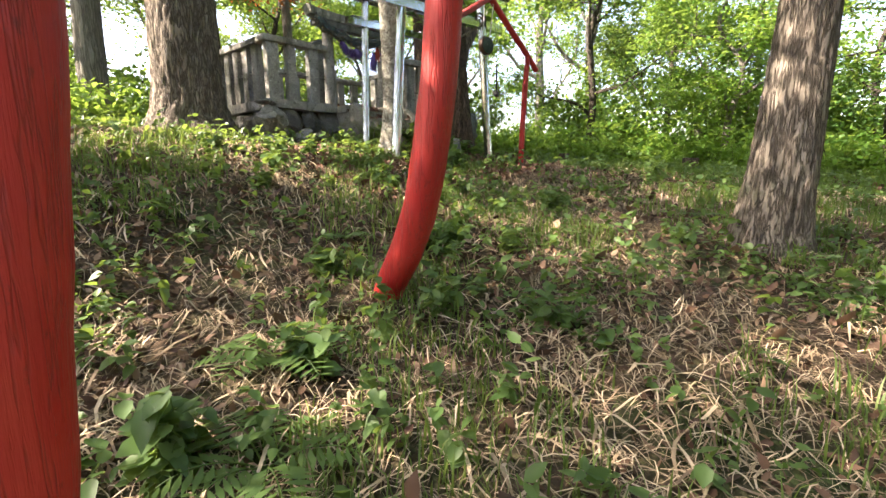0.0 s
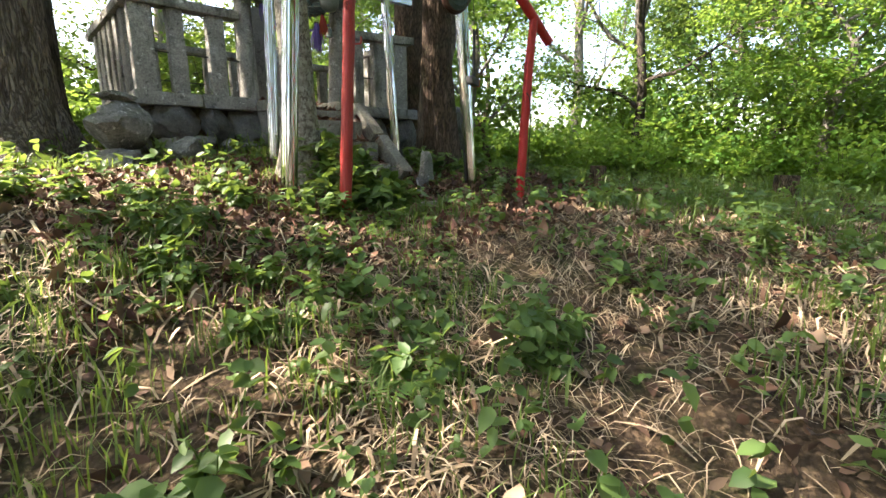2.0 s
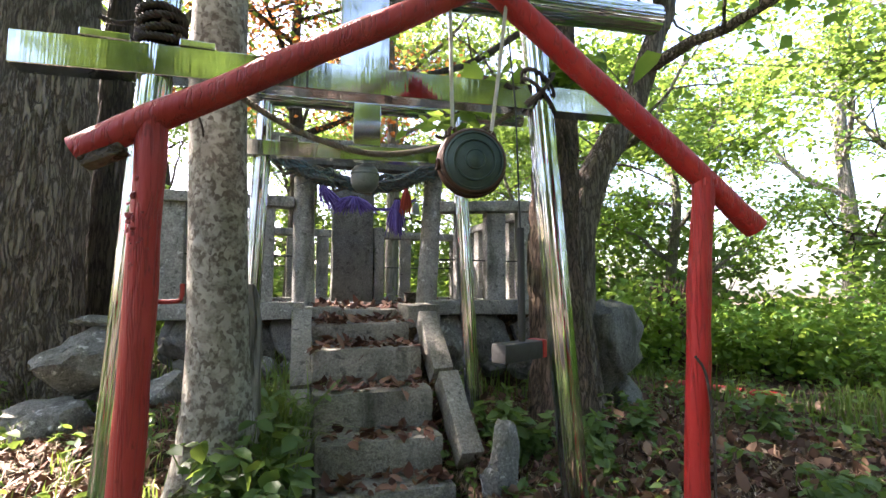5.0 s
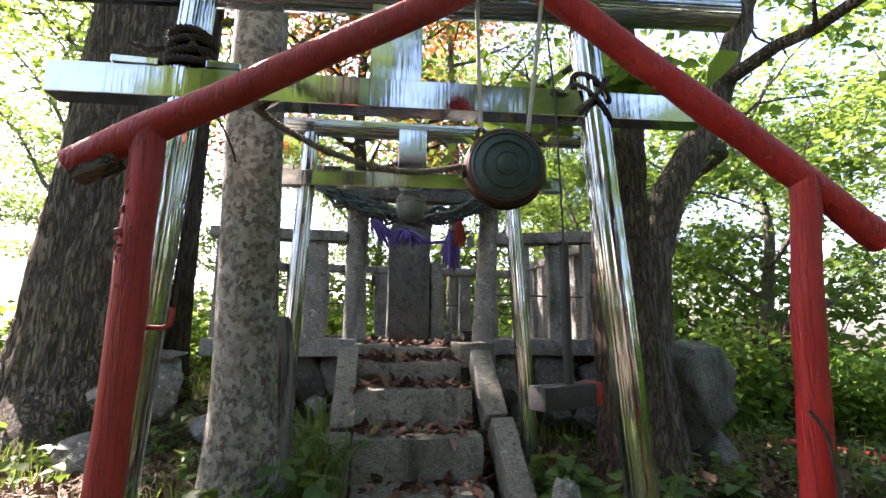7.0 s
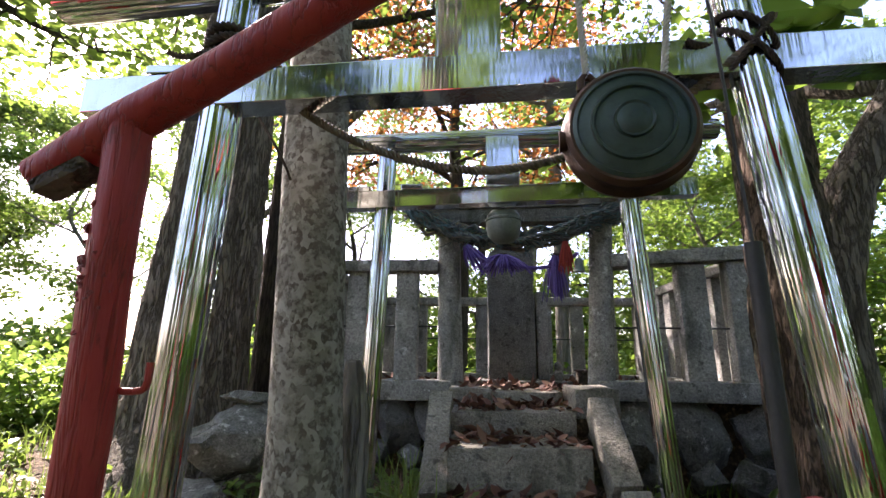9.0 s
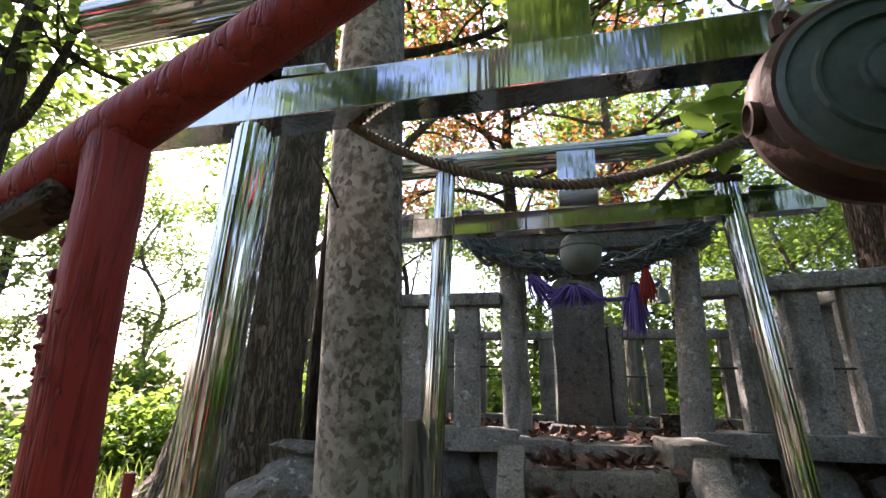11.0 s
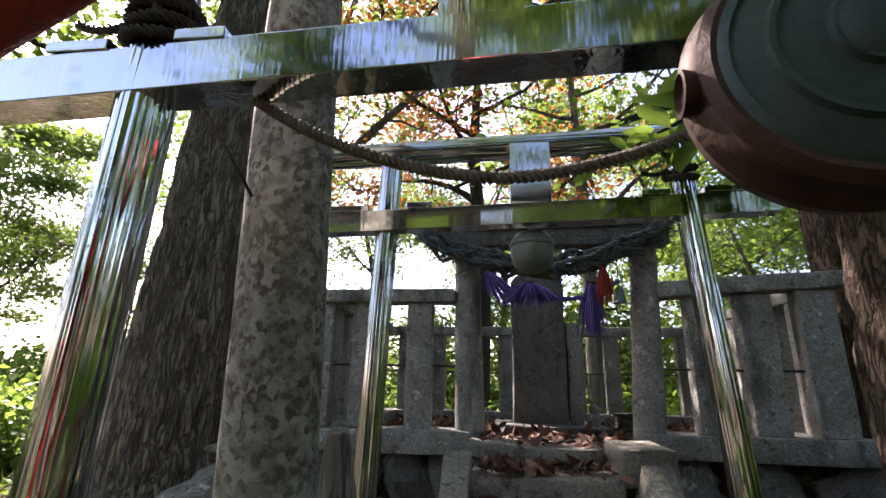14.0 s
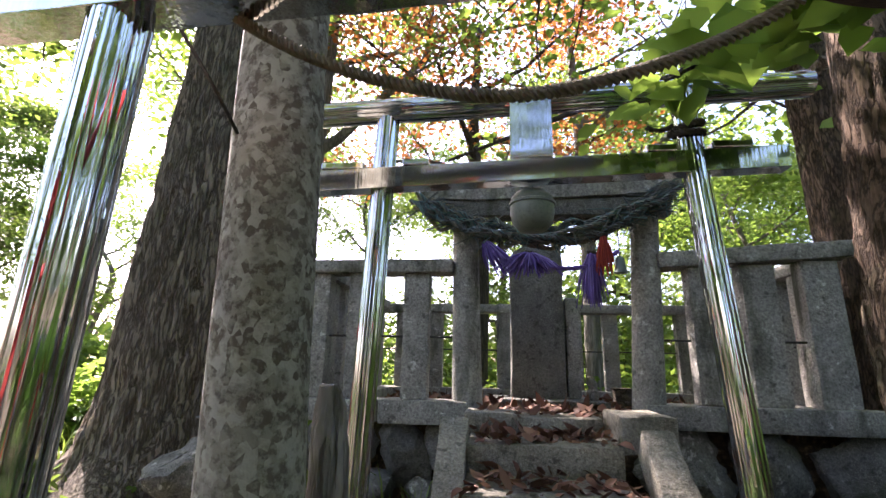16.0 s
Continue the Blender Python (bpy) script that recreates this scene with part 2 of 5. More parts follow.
def hang(ob, parent):
    """Makes ob, built in world coordinates, a part of parent."""
    if parent is not None:
        top = parent
        while top.parent:
            top = top.parent
        ob.parent = parent
        if parent is top:
            ob.matrix_parent_inverse = Matrix.Translation(-Vector(top.location)) if top.type == "EMPTY" else Matrix()
    return ob


def part(name, bm, material, parent=None, label="", smooth=True):
    me = bpy.data.meshes.new(name)
    bm.to_mesh(me)
    bm.free()
    me.materials.append(material)
    if smooth:
        me.polygons.foreach_set("use_smooth", [True] * len(me.polygons))
        me.set_sharp_from_angle(angle=radians(40))
    return tagged(hang(new(name, me), parent), label)


def fast_mesh(name, verts, faces, materials, parent=None, label="", smooth=False, slots=None):
    """A mesh from arrays: verts (n, 3), faces (m, k)."""
    verts, faces = np.asarray(verts, np.float32), np.asarray(faces, np.int32)
    me = bpy.data.meshes.new(name)
    me.vertices.add(len(verts))
    me.vertices.foreach_set("co", verts.ravel())
    m, k = faces.shape
    me.loops.add(m * k)
    me.loops.foreach_set("vertex_index", faces.ravel())
    me.polygons.add(m)
    me.polygons.foreach_set("loop_start", np.arange(m, dtype=np.int32) * k)
    me.polygons.foreach_set("loop_total", np.full(m, k, np.int32))
    for mat in materials if isinstance(materials, (list, tuple)) else [materials]:
        me.materials.append(mat)
    if slots is not None:
        me.polygons.foreach_set("material_index", np.asarray(slots, np.int32))
    if smooth:
        me.polygons.foreach_set("use_smooth", np.ones(m, bool))
    me.update(calc_edges=True)
    return tagged(hang(new(name, me), parent), label)


def wobble(bm, amount, scale, seed=0.0):
    for v in bm.verts:
        p = v.co * scale + Vector((seed, seed * 1.7, -seed))
        v.co += noise.noise_vector(p) * amount


def block(lo, hi, bevel=0.01, rough=0.004, cuts=3, seed=0.0, turn=None):
    """A worn block of stone or timber between two corners."""
    lo, hi = Vector(lo), Vector(hi)
    bm = bmesh.new()
    bmesh.ops.create_cube(bm, size=1)
    size = hi - lo
    bmesh.ops.scale(bm, vec=size, verts=bm.verts)
    if bevel:
        bmesh.ops.bevel(bm, geom=bm.edges[:], offset=min(bevel, min(size) * 0.3), segments=2, affect="EDGES", profile=0.6)
    if cuts:
        long = [e for e in bm.edges if e.calc_length() > 0.12]
        bmesh.ops.subdivide_edges(bm, edges=long, cuts=cuts, use_grid_fill=True)
    mid = (lo + hi) / 2
    if turn is not None:
        bmesh.ops.transform(bm, matrix=turn, verts=bm.verts)
    bmesh.ops.translate(bm, vec=mid, verts=bm.verts)
    if rough:
        wobble(bm, rough, 6.0, seed)
    return bm


def tube(points, radii, sides=16, cap=True, smooth_steps=0):
    """A tapered tube along points."""
    pts = [Vector(p) for p in points]
    radii = list(radii) if isinstance(radii, (list, tuple)) else [radii] * len(pts)
    for _ in range(smooth_steps):
        np_, nr = [pts[0]], [radii[0]]
        for i in range(len(pts) - 1):
            np_ += [pts[i] * 0.75 + pts[i + 1] * 0.25, pts[i] * 0.25 + pts[i + 1] * 0.75]
            nr += [radii[i] * 0.75 + radii[i + 1] * 0.25, radii[i] * 0.25 + radii[i + 1] * 0.75]
        pts, radii = np_ + [pts[-1]], nr + [radii[-1]]
    bm = bmesh.new()
    rings = []
    side = None
    for i, p in enumerate(pts):
        d = (pts[min(i + 1, len(pts) - 1)] - pts[max(i - 1, 0)]).normalized()
        if side is None:
            side = d.cross(Vector((0, 0, 1)) if abs(d.z) < 0.9 else Vector((1, 0, 0))).normalized()
        side = (side - d * side.dot(d)).normalized()
        up = d.cross(side)
        rings.append([bm.verts.new(p + (side * math.cos(a) + up * math.sin(a)) * radii[i]) for a in [2 * math.pi * k / sides for k in range(sides)]])
    for a, b in zip(rings, rings[1:]):
        for k in range(sides):
            bm.faces.new((a[k], a[(k + 1) % sides], b[(k + 1) % sides], b[k]))
    if cap:
        bm.faces.new(rings[0][::-1])
        bm.faces.new(rings[-1])
    bmesh.ops.recalc_face_normals(bm, faces=bm.faces[:])
    return bm


def lathe(profile, sides=40, turn=None, at=(0, 0, 0)):
    """A turned body: profile of (radius, height) round the z axis."""
    bm = bmesh.new()
    rings = [[bm.verts.new((r * math.cos(2 * math.pi * k / sides), r * math.sin(2 * math.pi * k / sides), z)) for k in range(sides)] for r, z in profile]
    for a, b in zip(rings, rings[1:]):
        for k in range(sides):
            bm.faces.new((a[k], a[(k + 1) % sides], b[(k + 1) % sides], b[k]))
    bm.faces.new(rings[0][::-1])
    bm.faces.new(rings[-1])
    bmesh.ops.recalc_face_normals(bm, faces=bm.faces[:])
    if turn is not None:
        bmesh.ops.transform(bm, matrix=turn, verts=bm.verts)
    bmesh.ops.translate(bm, vec=Vector(at), verts=bm.verts)
    return bm


def boulder(size, at, seed, turn=0.0, square=0.45):
    """A rough field stone with broken faces."""
    bm = bmesh.new()
    bmesh.ops.create_icosphere(bm, subdivisions=4, radius=1)
    r = random.Random(seed)
    cuts = [(Vector((r.gauss(0, 1), r.gauss(0, 1), r.gauss(0, 0.8))).normalized(), r.uniform(0.52, 0.80)) for _ in range(15)]
    s = Vector((seed * 3.1, seed * 1.3, seed))
    for v in bm.verts:
        c = v.co.copy()
        m = max(abs(c.x), abs(c.y), abs(c.z))
        c = c.lerp(c / m * 0.85, square)
        for n, d in cuts:
            over = c.dot(n) - d
            if over > 0:
                c -= n * over * 0.97
        c *= 1.24 + 0.10 * noise.noise(c * 1.2 + s) + 0.07 * noise.noise(c * 3.5 + s) + 0.05 * noise.noise(c * 9.0 + s) - 0.20 * abs(noise.noise(c * 1.9 - s)) - 0.09 * abs(noise.noise(c * 5.0 - s))
        v.co = Vector((c.x * size[0] / 2, c.y * size[1] / 2, c.z * size[2] / 2))
    bmesh.ops.rotate(bm, matrix=Matrix.Rotation(turn, 3, "Z"), verts=bm.verts)
    bmesh.ops.translate(bm, vec=Vector(at), verts=bm.verts)
    return bm


def twisted(points, radius, strands=3, pitch=0.06, sides=6, steps=None, only=None):
    """A laid rope of several strands along points."""
    pts = np.array(points, float)
    seg = np.r_[0, np.cumsum(np.linalg.norm(np.diff(pts, axis=0), axis=1))]
    n = steps or max(8, int(seg[-1] / (pitch / 8)))
    s = np.linspace(0, seg[-1], n)
    line = np.stack([np.interp(s, seg, pts[:, i]) for i in range(3)], 1)
    bm = bmesh.new()
    d = np.gradient(line, axis=0)
    d /= np.linalg.norm(d, axis=1)[:, None]
    ref = np.array((0.0, 0, 1)) if abs(d[:, 2]).mean() < 0.8 else np.array((1.0, 0, 0))
    a = np.cross(d, ref)
    a /= np.linalg.norm(a, axis=1)[:, None]
    b = np.cross(d, a)
    for k in range(strands) if only is None else (only,):
        ph = s / pitch * 2 * math.pi + 2 * math.pi * k / strands
        mid = line + (a * np.cos(ph)[:, None] + b * np.sin(ph)[:, None]) * radius * 0.55
        rings = []
        for i in range(n):
            ring = []
            for j in range(sides):
                t = 2 * math.pi * j / sides
                ring.append(bm.verts.new(mid[i] + (a[i] * math.cos(t) + b[i] * math.sin(t)) * radius * 0.58))
            rings.append(ring)
        for p, q in zip(rings, rings[1:]):
            for j in range(sides):
                bm.faces.new((p[j], p[(j + 1) % sides], q[(j + 1) % sides], q[j]))
    bmesh.ops.recalc_face_normals(bm, faces=bm.faces[:])
    return bm


def sag(a, b, drop, n=14):
    a, b = np.array(a, float), np.array(b, float)
    t = np.linspace(0, 1, n)[:, None]
    p = a + (b - a) * t
    p[:, 2] -= (4 * t * (1 - t) * drop)[:, 0]
    return p


def smoothstep(a, b, x):
    t = np.clip((x - a) / (b - a), 0, 1)
    return t * t * (3 - 2 * t)


def ground_height(x, y):
    """The slope that climbs to the shrine, levelling out to the side and far away."""
    x, y = np.asarray(x, float), np.asarray(y, float)
    yc = np.where(y < -2, -2 + 3 * np.tanh((y + 2) / 3), np.minimum(y, 7.5 + 0.4 * np.tanh((y - 7.5) / 1.5)))
    steep = np.logaddexp(0, (np.minimum(yc, 5.9) - 4.3) / 0.2) * 0.2
    across = 0.125 * (1 - smoothstep(2.5, 4.7, y)) * (np.clip(x, -6, 7) - 5.6)
    left = 0.636 + 0.141 * np.minimum(yc, 6.3) + 0.10 * steep + 0.04 * np.maximum(yc - 6.3, 0) + across
    right = 0.86 + 0.055 * np.clip(yc, -3, 8)
    z = left + (right - left) * smoothstep(7.2, 10.5, x)
    stair = smoothstep(5.28, 5.44, x) * (1 - smoothstep(6.28, 6.48, x)) * smoothstep(4.3, 4.62, y) * (1 - smoothstep(7.0, 7.3, y))
    z = z - 0.26 * stair - 0.12 * np.exp(-((x - 6.6) ** 2 + (y - 5.25) ** 2) / 0.12) - 0.16 * np.exp(-((x - 3.8) ** 2 + (y - 6.7) ** 2) / 0.9) - 0.10 * np.exp(-((x - 7.2) ** 2 + (y - 6.3) ** 2) / 0.8) - 0.22 * np.exp(-((x - 7.6) ** 2 + (y - 7.2) ** 2) / 1.2)
    bumps = 0.035 * np.sin(1.9 * x + 0.8 * y) * np.sin(1.3 * y - 0.6 * x + 1) + 0.018 * np.sin(4.7 * x - 2.1 * y) * np.sin(3.9 * y + 1.7 * x)
    r = np.hypot(x - 6, y - 4)
    z = z + bumps - 0.10 * np.maximum(r - 22, 0) * smoothstep(22, 60, r) * (r < 140) - 11.8 * (r >= 140)
    return z


def gz(x, y):
    return float(ground_height(x, y))


RNG = np.random.default_rng(7)


def unit(v):
    return v / np.maximum(np.linalg.norm(v, axis=1)[:, None], 1e-9)


def leaf_arrays(centers, length, width, up=0.7, droop=0.25, rng=RNG):
    """Folded leaves, two triangles each, as verts and faces."""
    n = len(centers)
    nrm = unit(rng.normal(size=(n, 3)) * (1 - up) + np.array((0, 0, up)))
    d = rng.normal(size=(n, 3))
    d = unit(d - nrm * (d * nrm).sum(1)[:, None])
    d[:, 2] -= droop
    d = unit(d)
    s = unit(np.cross(nrm, d))
    nn = np.cross(d, s)
    k = rng.uniform(0.65, 1.35, (n, 1))
    L, W = length * k, width * k
    v = np.stack([centers, centers + d * L * 0.45 + s * W + nn * W * 0.35, centers + d * L, centers + d * L * 0.45 - s * W + nn * W * 0.35], 1).reshape(-1, 3)
    i = np.arange(n)[:, None] * 4
    f = np.concatenate([i + np.array((0, 2, 1)), i + np.array((0, 3, 2))], 0)
    return v, f


def fine_leaf_arrays(centers, length, width, up=0.7, droop=0.25, rng=RNG, curl=0.25):
    """Rounded leaves with a midrib fold and a bent tip, six triangles each."""
    n = len(centers)
    nrm = unit(rng.normal(size=(n, 3)) * (1 - up) + np.array((0, 0, up)))
    d = rng.normal(size=(n, 3))
    d = unit(d - nrm * (d * nrm).sum(1)[:, None])
    d[:, 2] -= droop
    d = unit(d)
    s = unit(np.cross(nrm, d))
    nn = np.cross(d, s)
    k = rng.uniform(0.55, 1.35, (n, 1))
    L, W = length * k, width * k * rng.uniform(0.8, 1.2, (n, 1))
    bend = rng.normal(size=(n, 1)) * curl * L
    fold = W * rng.uniform(0.1, 0.6, (n, 1))

    def at(f, w):
        return centers + d * L * f + s * W * w + nn * (fold * abs(w) - bend * f * f)

    v = np.stack([centers, at(0.5, 0), at(1.0, 0), at(0.25, 0.85), at(0.62, 0.8), at(0.25, -0.85), at(0.62, -0.8)], 1).reshape(-1, 3)
    i = np.arange(n)[:, None] * 7
    f = np.concatenate([i + np.array(t) for t in ((0, 1, 3), (3, 1, 4), (4, 1, 2), (0, 5, 1), (5, 6, 1), (6, 2, 1))], 0)
    return v, f


def limb_path(start, way, length, n=6, bend=0.25, rise=0.15, rng=RNG):
    pts = [np.array(start, float)]
    d = np.array(way, float)
    d /= np.linalg.norm(d)
    for _ in range(n):
        d = d + rng.normal(size=3) * bend / 2 + np.array((0, 0, rise / n))
        d /= np.linalg.norm(d)
        pts.append(pts[-1] + d * length / n)
    return pts


def merge(target, bm):
    me = bpy.data.meshes.new("join")
    bm.to_mesh(me)
    bm.free()
    target.from_mesh(me)
    bpy.data.meshes.remove(me)


def trunk_mesh(points, radii, sides=40, flare=0.0, furrow=0.05, seed=0.0, lumps=0.06, steps=70):
    """A trunk with root flare and vertical furrows."""
    pts = np.array(points, float)
    seg = np.r_[0, np.cumsum(np.linalg.norm(np.diff(pts, axis=0), axis=1))]
    s = seg[-1] * np.linspace(0, 1, steps) ** 1.25
    line = np.stack([np.interp(s, seg, pts[:, i]) for i in range(3)], 1)
    for _ in range(4):
        line[1:-1] = (line[:-2] + line[1:-1] * 2 + line[2:]) / 4
    rad = np.interp(s, seg, radii)
    ang = np.linspace(0, 2 * math.pi, sides, endpoint=False)
    verts = np.zeros((steps, sides, 3))
    for i in range(steps):
        root = flare * math.exp(-s[i] / 0.28)
        for j, a in enumerate(ang):
            c, q = math.cos(a), math.sin(a)
            r = rad[i] * (1 + root * (0.55 + 0.6 * max(0.0, math.sin(a * 2.5 + seed) ** 2)))
            r *= 1 + lumps * noise.noise((c * 1.3 + seed, q * 1.3, s[i] * 0.9))
            w = noise.noise((c * rad[i] * 16 + seed, q * rad[i] * 16, s[i] * 2.2))
            r *= 1 - furrow * max(0.0, 1 - abs(w) * 4.0) + furrow * 0.4 * noise.noise((c * 9, q * 9, s[i] * 9 + seed))
            verts[i, j] = line[i] + np.array((c * r, q * r, 0))
    k = np.arange(steps * sides).reshape(steps, sides)
    nx = np.roll(k, -1, axis=1)
    faces = np.stack([k[:-1], nx[:-1], nx[1:], k[1:]], -1).reshape(-1, 4)
    return verts.reshape(-1, 3), faces


def canopy(ends, per, spread, flat=0.4, rng=RNG):
    """Leaf places in flattened clumps round limb ends."""
    out = []
    for e in ends:
        p = rng.normal(size=(per, 3)) * np.array((spread, spread, spread * flat)) * rng.uniform(0.6, 1.3)
        out.append(np.array(e) + p)
    return np.concatenate(out)


def tree(name, at, trunk_points, trunk_radii, bark, leaves, label, limbs, leaf=(0.13, 0.045), per=170, spread=0.55, flare=0.6, furrow=0.05, seed=1.0, sides=40, limb_from=0.5, limb_len=3.0, steps=70, group="", rise=0.3, extra=(), crown_low=None, twigs=5):
    """A tree with a furrowed trunk, forking limbs and a crown of single leaves."""
    rng = np.random.default_rng(int(seed * 1000))
    t = thing(name, at, label, "tree", group)
    v, f = trunk_mesh(trunk_points, trunk_radii, sides, flare, furrow, seed, steps=steps)
    fast_mesh("trunk", v, f, bark, t, smooth=True)
    pts = np.array(trunk_points, float)
    seg = np.r_[0, np.cumsum(np.linalg.norm(np.diff(pts, axis=0), axis=1))]
    woods, ends = bmesh.new(), []
    starts = []
    for k in range(limbs):
        s = seg[-1] * (limb_from + (1 - limb_from) * (k + 0.5) / limbs)
        p = np.array([np.interp(s, seg, pts[:, i]) for i in range(3)])
        r = np.interp(s, seg, trunk_radii)
        a = k * 2.4 + rng.uniform(-0.4, 0.4)
        starts.append((p, (math.cos(a), math.sin(a), rng.uniform(0.15, 0.7)), r * 0.55, limb_len * rng.uniform(0.75, 1.2)))
    starts += list(extra)
    for p, way, r, length in starts:
        path = limb_path(p, way, length, 7, 0.3, rise, rng)
        merge(woods, tube(path, list(np.linspace(r, r * 0.25, len(path))), 8))
        for i in range(3, len(path)):
            for _ in range(max(1, twigs // 2)):
                w = np.array(path[i]) - np.array(path[i - 1])
                w = w / np.linalg.norm(w) + rng.normal(size=3) * 0.8
                twig = limb_path(path[i], w, length * rng.uniform(0.25, 0.45), 4, 0.4, 0.0, rng)
                merge(woods, tube(twig, list(np.linspace(r * 0.28, 0.006, len(twig))), 5))
                ends += [twig[2], twig[-1]]
        ends.append(path[-1])
    part("branching", woods, bark, t)
    c = canopy(ends, per, spread, rng=rng)
    if crown_low is not None:
        c = c[c[:, 2] > crown_low]
    v, f = leaf_arrays(c, leaf[0], leaf[1], rng=rng)
    fast_mesh("crown", v, f, leaves, t)
    return t


def bush(name, at, size, leaves, label, clumps=40, per=70, leaf=(0.10, 0.04), seed=1.0, group="", category="bush"):
    """A shrub: thin stems and many leaves."""
    rng = np.random.default_rng(int(seed * 1000))
    t = thing(name, at, label, category, group)
    stems, ends = bmesh.new(), []
    for k in range(clumps):
        a, r = rng.uniform(0, 2 * math.pi), math.sqrt(rng.uniform(0.02, 1))
        tip = np.array((at[0] + math.cos(a) * r * size[0] / 2, at[1] + math.sin(a) * r * size[1] / 2, at[2] + size[2] * rng.uniform(0.25, 1.0) * (1 - 0.35 * r)))
        foot = np.array((at[0] + (tip[0] - at[0]) * 0.45, at[1] + (tip[1] - at[1]) * 0.45, at[2]))
        foot[2] = gz(foot[0], foot[1]) - 0.03
        mid = (foot + tip) / 2 + rng.normal(size=3) * 0.06
        if k % 2 == 0:
            merge(stems, tube([foot, mid, tip], [0.012, 0.008, 0.004], 5, smooth_steps=1))
        ends += [tip, mid]
    part("stalk", stems, BARK_DARK, t)
    s = min(size[0], size[1]) * 0.11
    c = canopy(ends, per, s, 0.55, rng)
    c[:, 2] = np.maximum(c[:, 2], ground_height(c[:, 0], c[:, 1]) + 0.03)
    v, f = leaf_arrays(c, leaf[0], leaf[1], 0.6, 0.2, rng)
    fast_mesh("foliage", v, f, leaves, t)
    return t


# ---- ground ----
def spaced(lo, hi, step, reach):
    mid = list(np.arange(lo, hi + 1e-6, step))
    out, d, s = [], 0.0, step
    while d < reach:
        s *= 1.22
        d += s
        out.append(d)
    return np.array([lo - d for d in reversed(out)] + mid + [hi + d for d in out])


gx, gy = spaced(-3, 13, 0.11, 900), spaced(-3, 10.5, 0.11, 900)
X, Y = np.meshgrid(gx, gy)
Z = ground_height(X, Y)
near = np.exp(-((X - 5) ** 2 + (Y - 3) ** 2) / 90.0)
Z = Z + near * RNG.normal(size=Z.shape) * 0.009
k = np.arange(X.size).reshape(X.shape)
ground = fast_mesh("ground", np.stack([X, Y, Z], -1).reshape(-1, 3), np.stack([k[:-1, :-1], k[:-1, 1:], k[1:, 1:], k[1:, :-1]], -1).reshape(-1, 4), SOIL, smooth=True)
tagged(ground, "brown forest soil on a slope with leaf litter", "ground", kind="structure")

# ---- stone platform with its fence ----
PX0, PX1, PY0, PY1, PTOP = 4.20, 7.98, 7.34, 9.62, 2.40
terrace = thing("terrace", (6.0, 8.4, 1.6), "raised earth terrace walled with rough field stones", "terrace", kind="structure")
part("terrace_fill", block((PX0 + 0.12, PY0 + 0.12, 1.2), (PX1 - 0.12, PY1 - 0.12, 2.31), 0.03, 0.012, 5), SOIL, terrace)
rnd = random.Random(3)


def wall_stones(a, b, z0, z1, inward, seed):
    """Field stones stacked in two uneven rows below the kerb."""
    a, b = Vector(a), Vector(b)
    length = (b - a).length
    s, row = 0.0, 0
    for row in range(2):
        s = -0.05 if row else 0.1
        while s < length:
            w = rnd.uniform(0.42, 0.66) if row else rnd.uniform(0.25, 0.45)
            p = a.lerp(b, min(1, (s + w / 2) / length))
            base = z0 + row * (z1 - z0) * 0.26
            h = (z1 - z0) * (0.38 if row == 0 else 0.72)
            d = (b - a).normalized()
            part("stone", boulder((w * 1.02, 0.42, h * 1.06), (p.x + inward[0] * 0.06, p.y + inward[1] * 0.06, base + h / 2), seed + s * 7 + row * 31, math.atan2(d.y, d.x) + rnd.uniform(-0.25, 0.25), 0.5), ROCK if rnd.random() < 0.5 else STONE_DARK, terrace)
            s += w


wall_stones((PX0, PY0 + 0.06), (5.35, PY0 + 0.06), 1.70, 2.28, (0, 1), 1.0)
wall_stones((6.52, PY0 + 0.06), (PX1, PY0 + 0.06), 1.58, 2.29, (0, 1), 2.0)
wall_stones((PX0 + 0.05, PY0 + 0.2), (PX0 + 0.05, PY1), 1.75, 2.26, (1, 0), 3.0)
wall_stones((PX1 - 0.05, PY0 + 0.2), (PX1 - 0.05, PY1), 1.45, 2.26, (-1, 0), 4.0)

fence = thing("stone_fence", (6.0, 8.4, PTOP), "weathered grey granite fence of flat upright slabs on a kerb", "fence")
RAIL0, RAIL1 = 3.31, 3.41


def kerb(lo, hi, seed):
    part("kerb", block(lo, hi, 0.015, 0.007, 4, seed), STONE, fence)


kerb((PX0 - 0.08, PY0 - 0.06, 2.255), (4.80, PY0 + 0.24, PTOP), 1)
kerb((4.81, PY0 - 0.07, 2.25), (5.42, PY0 + 0.23, PTOP + 0.005), 2)
kerb((6.575, PY0 - 0.07, 2.27), (PX1 + 0.08, PY0 + 0.24, PTOP + 0.02), 3)
kerb((PX0 - 0.07, PY0 + 0.25, 2.235), (PX0 + 0.22, PY1, PTOP), 4)
kerb((PX1 - 0.22, PY0 + 0.25, 2.235), (PX1 + 0.07, PY1, PTOP), 5)
kerb((PX0 - 0.07, PY1 + 0.01, 2.235), (PX1 + 0.07, PY1 + 0.28, PTOP), 6)


def slab(x, y, w, d, z0=None, z1=None, seed=0.0):
    part("upright_slab", block((x - w / 2, y - d / 2, PTOP + 0.002 if z0 is None else z0), (x + w / 2, y + d / 2, RAIL0 if z1 is None else z1), 0.014, 0.005, 3, seed), STONE, fence)


def top_rail(lo, hi, seed, rise=0.0):
    bm = block(lo, hi, 0.02, 0.006, 4, seed)
    for v in bm.verts:
        v.co.z += rise * (v.co.x - lo[0]) / (hi[0] - lo[0])
    part("top_rail", bm, STONE, fence)


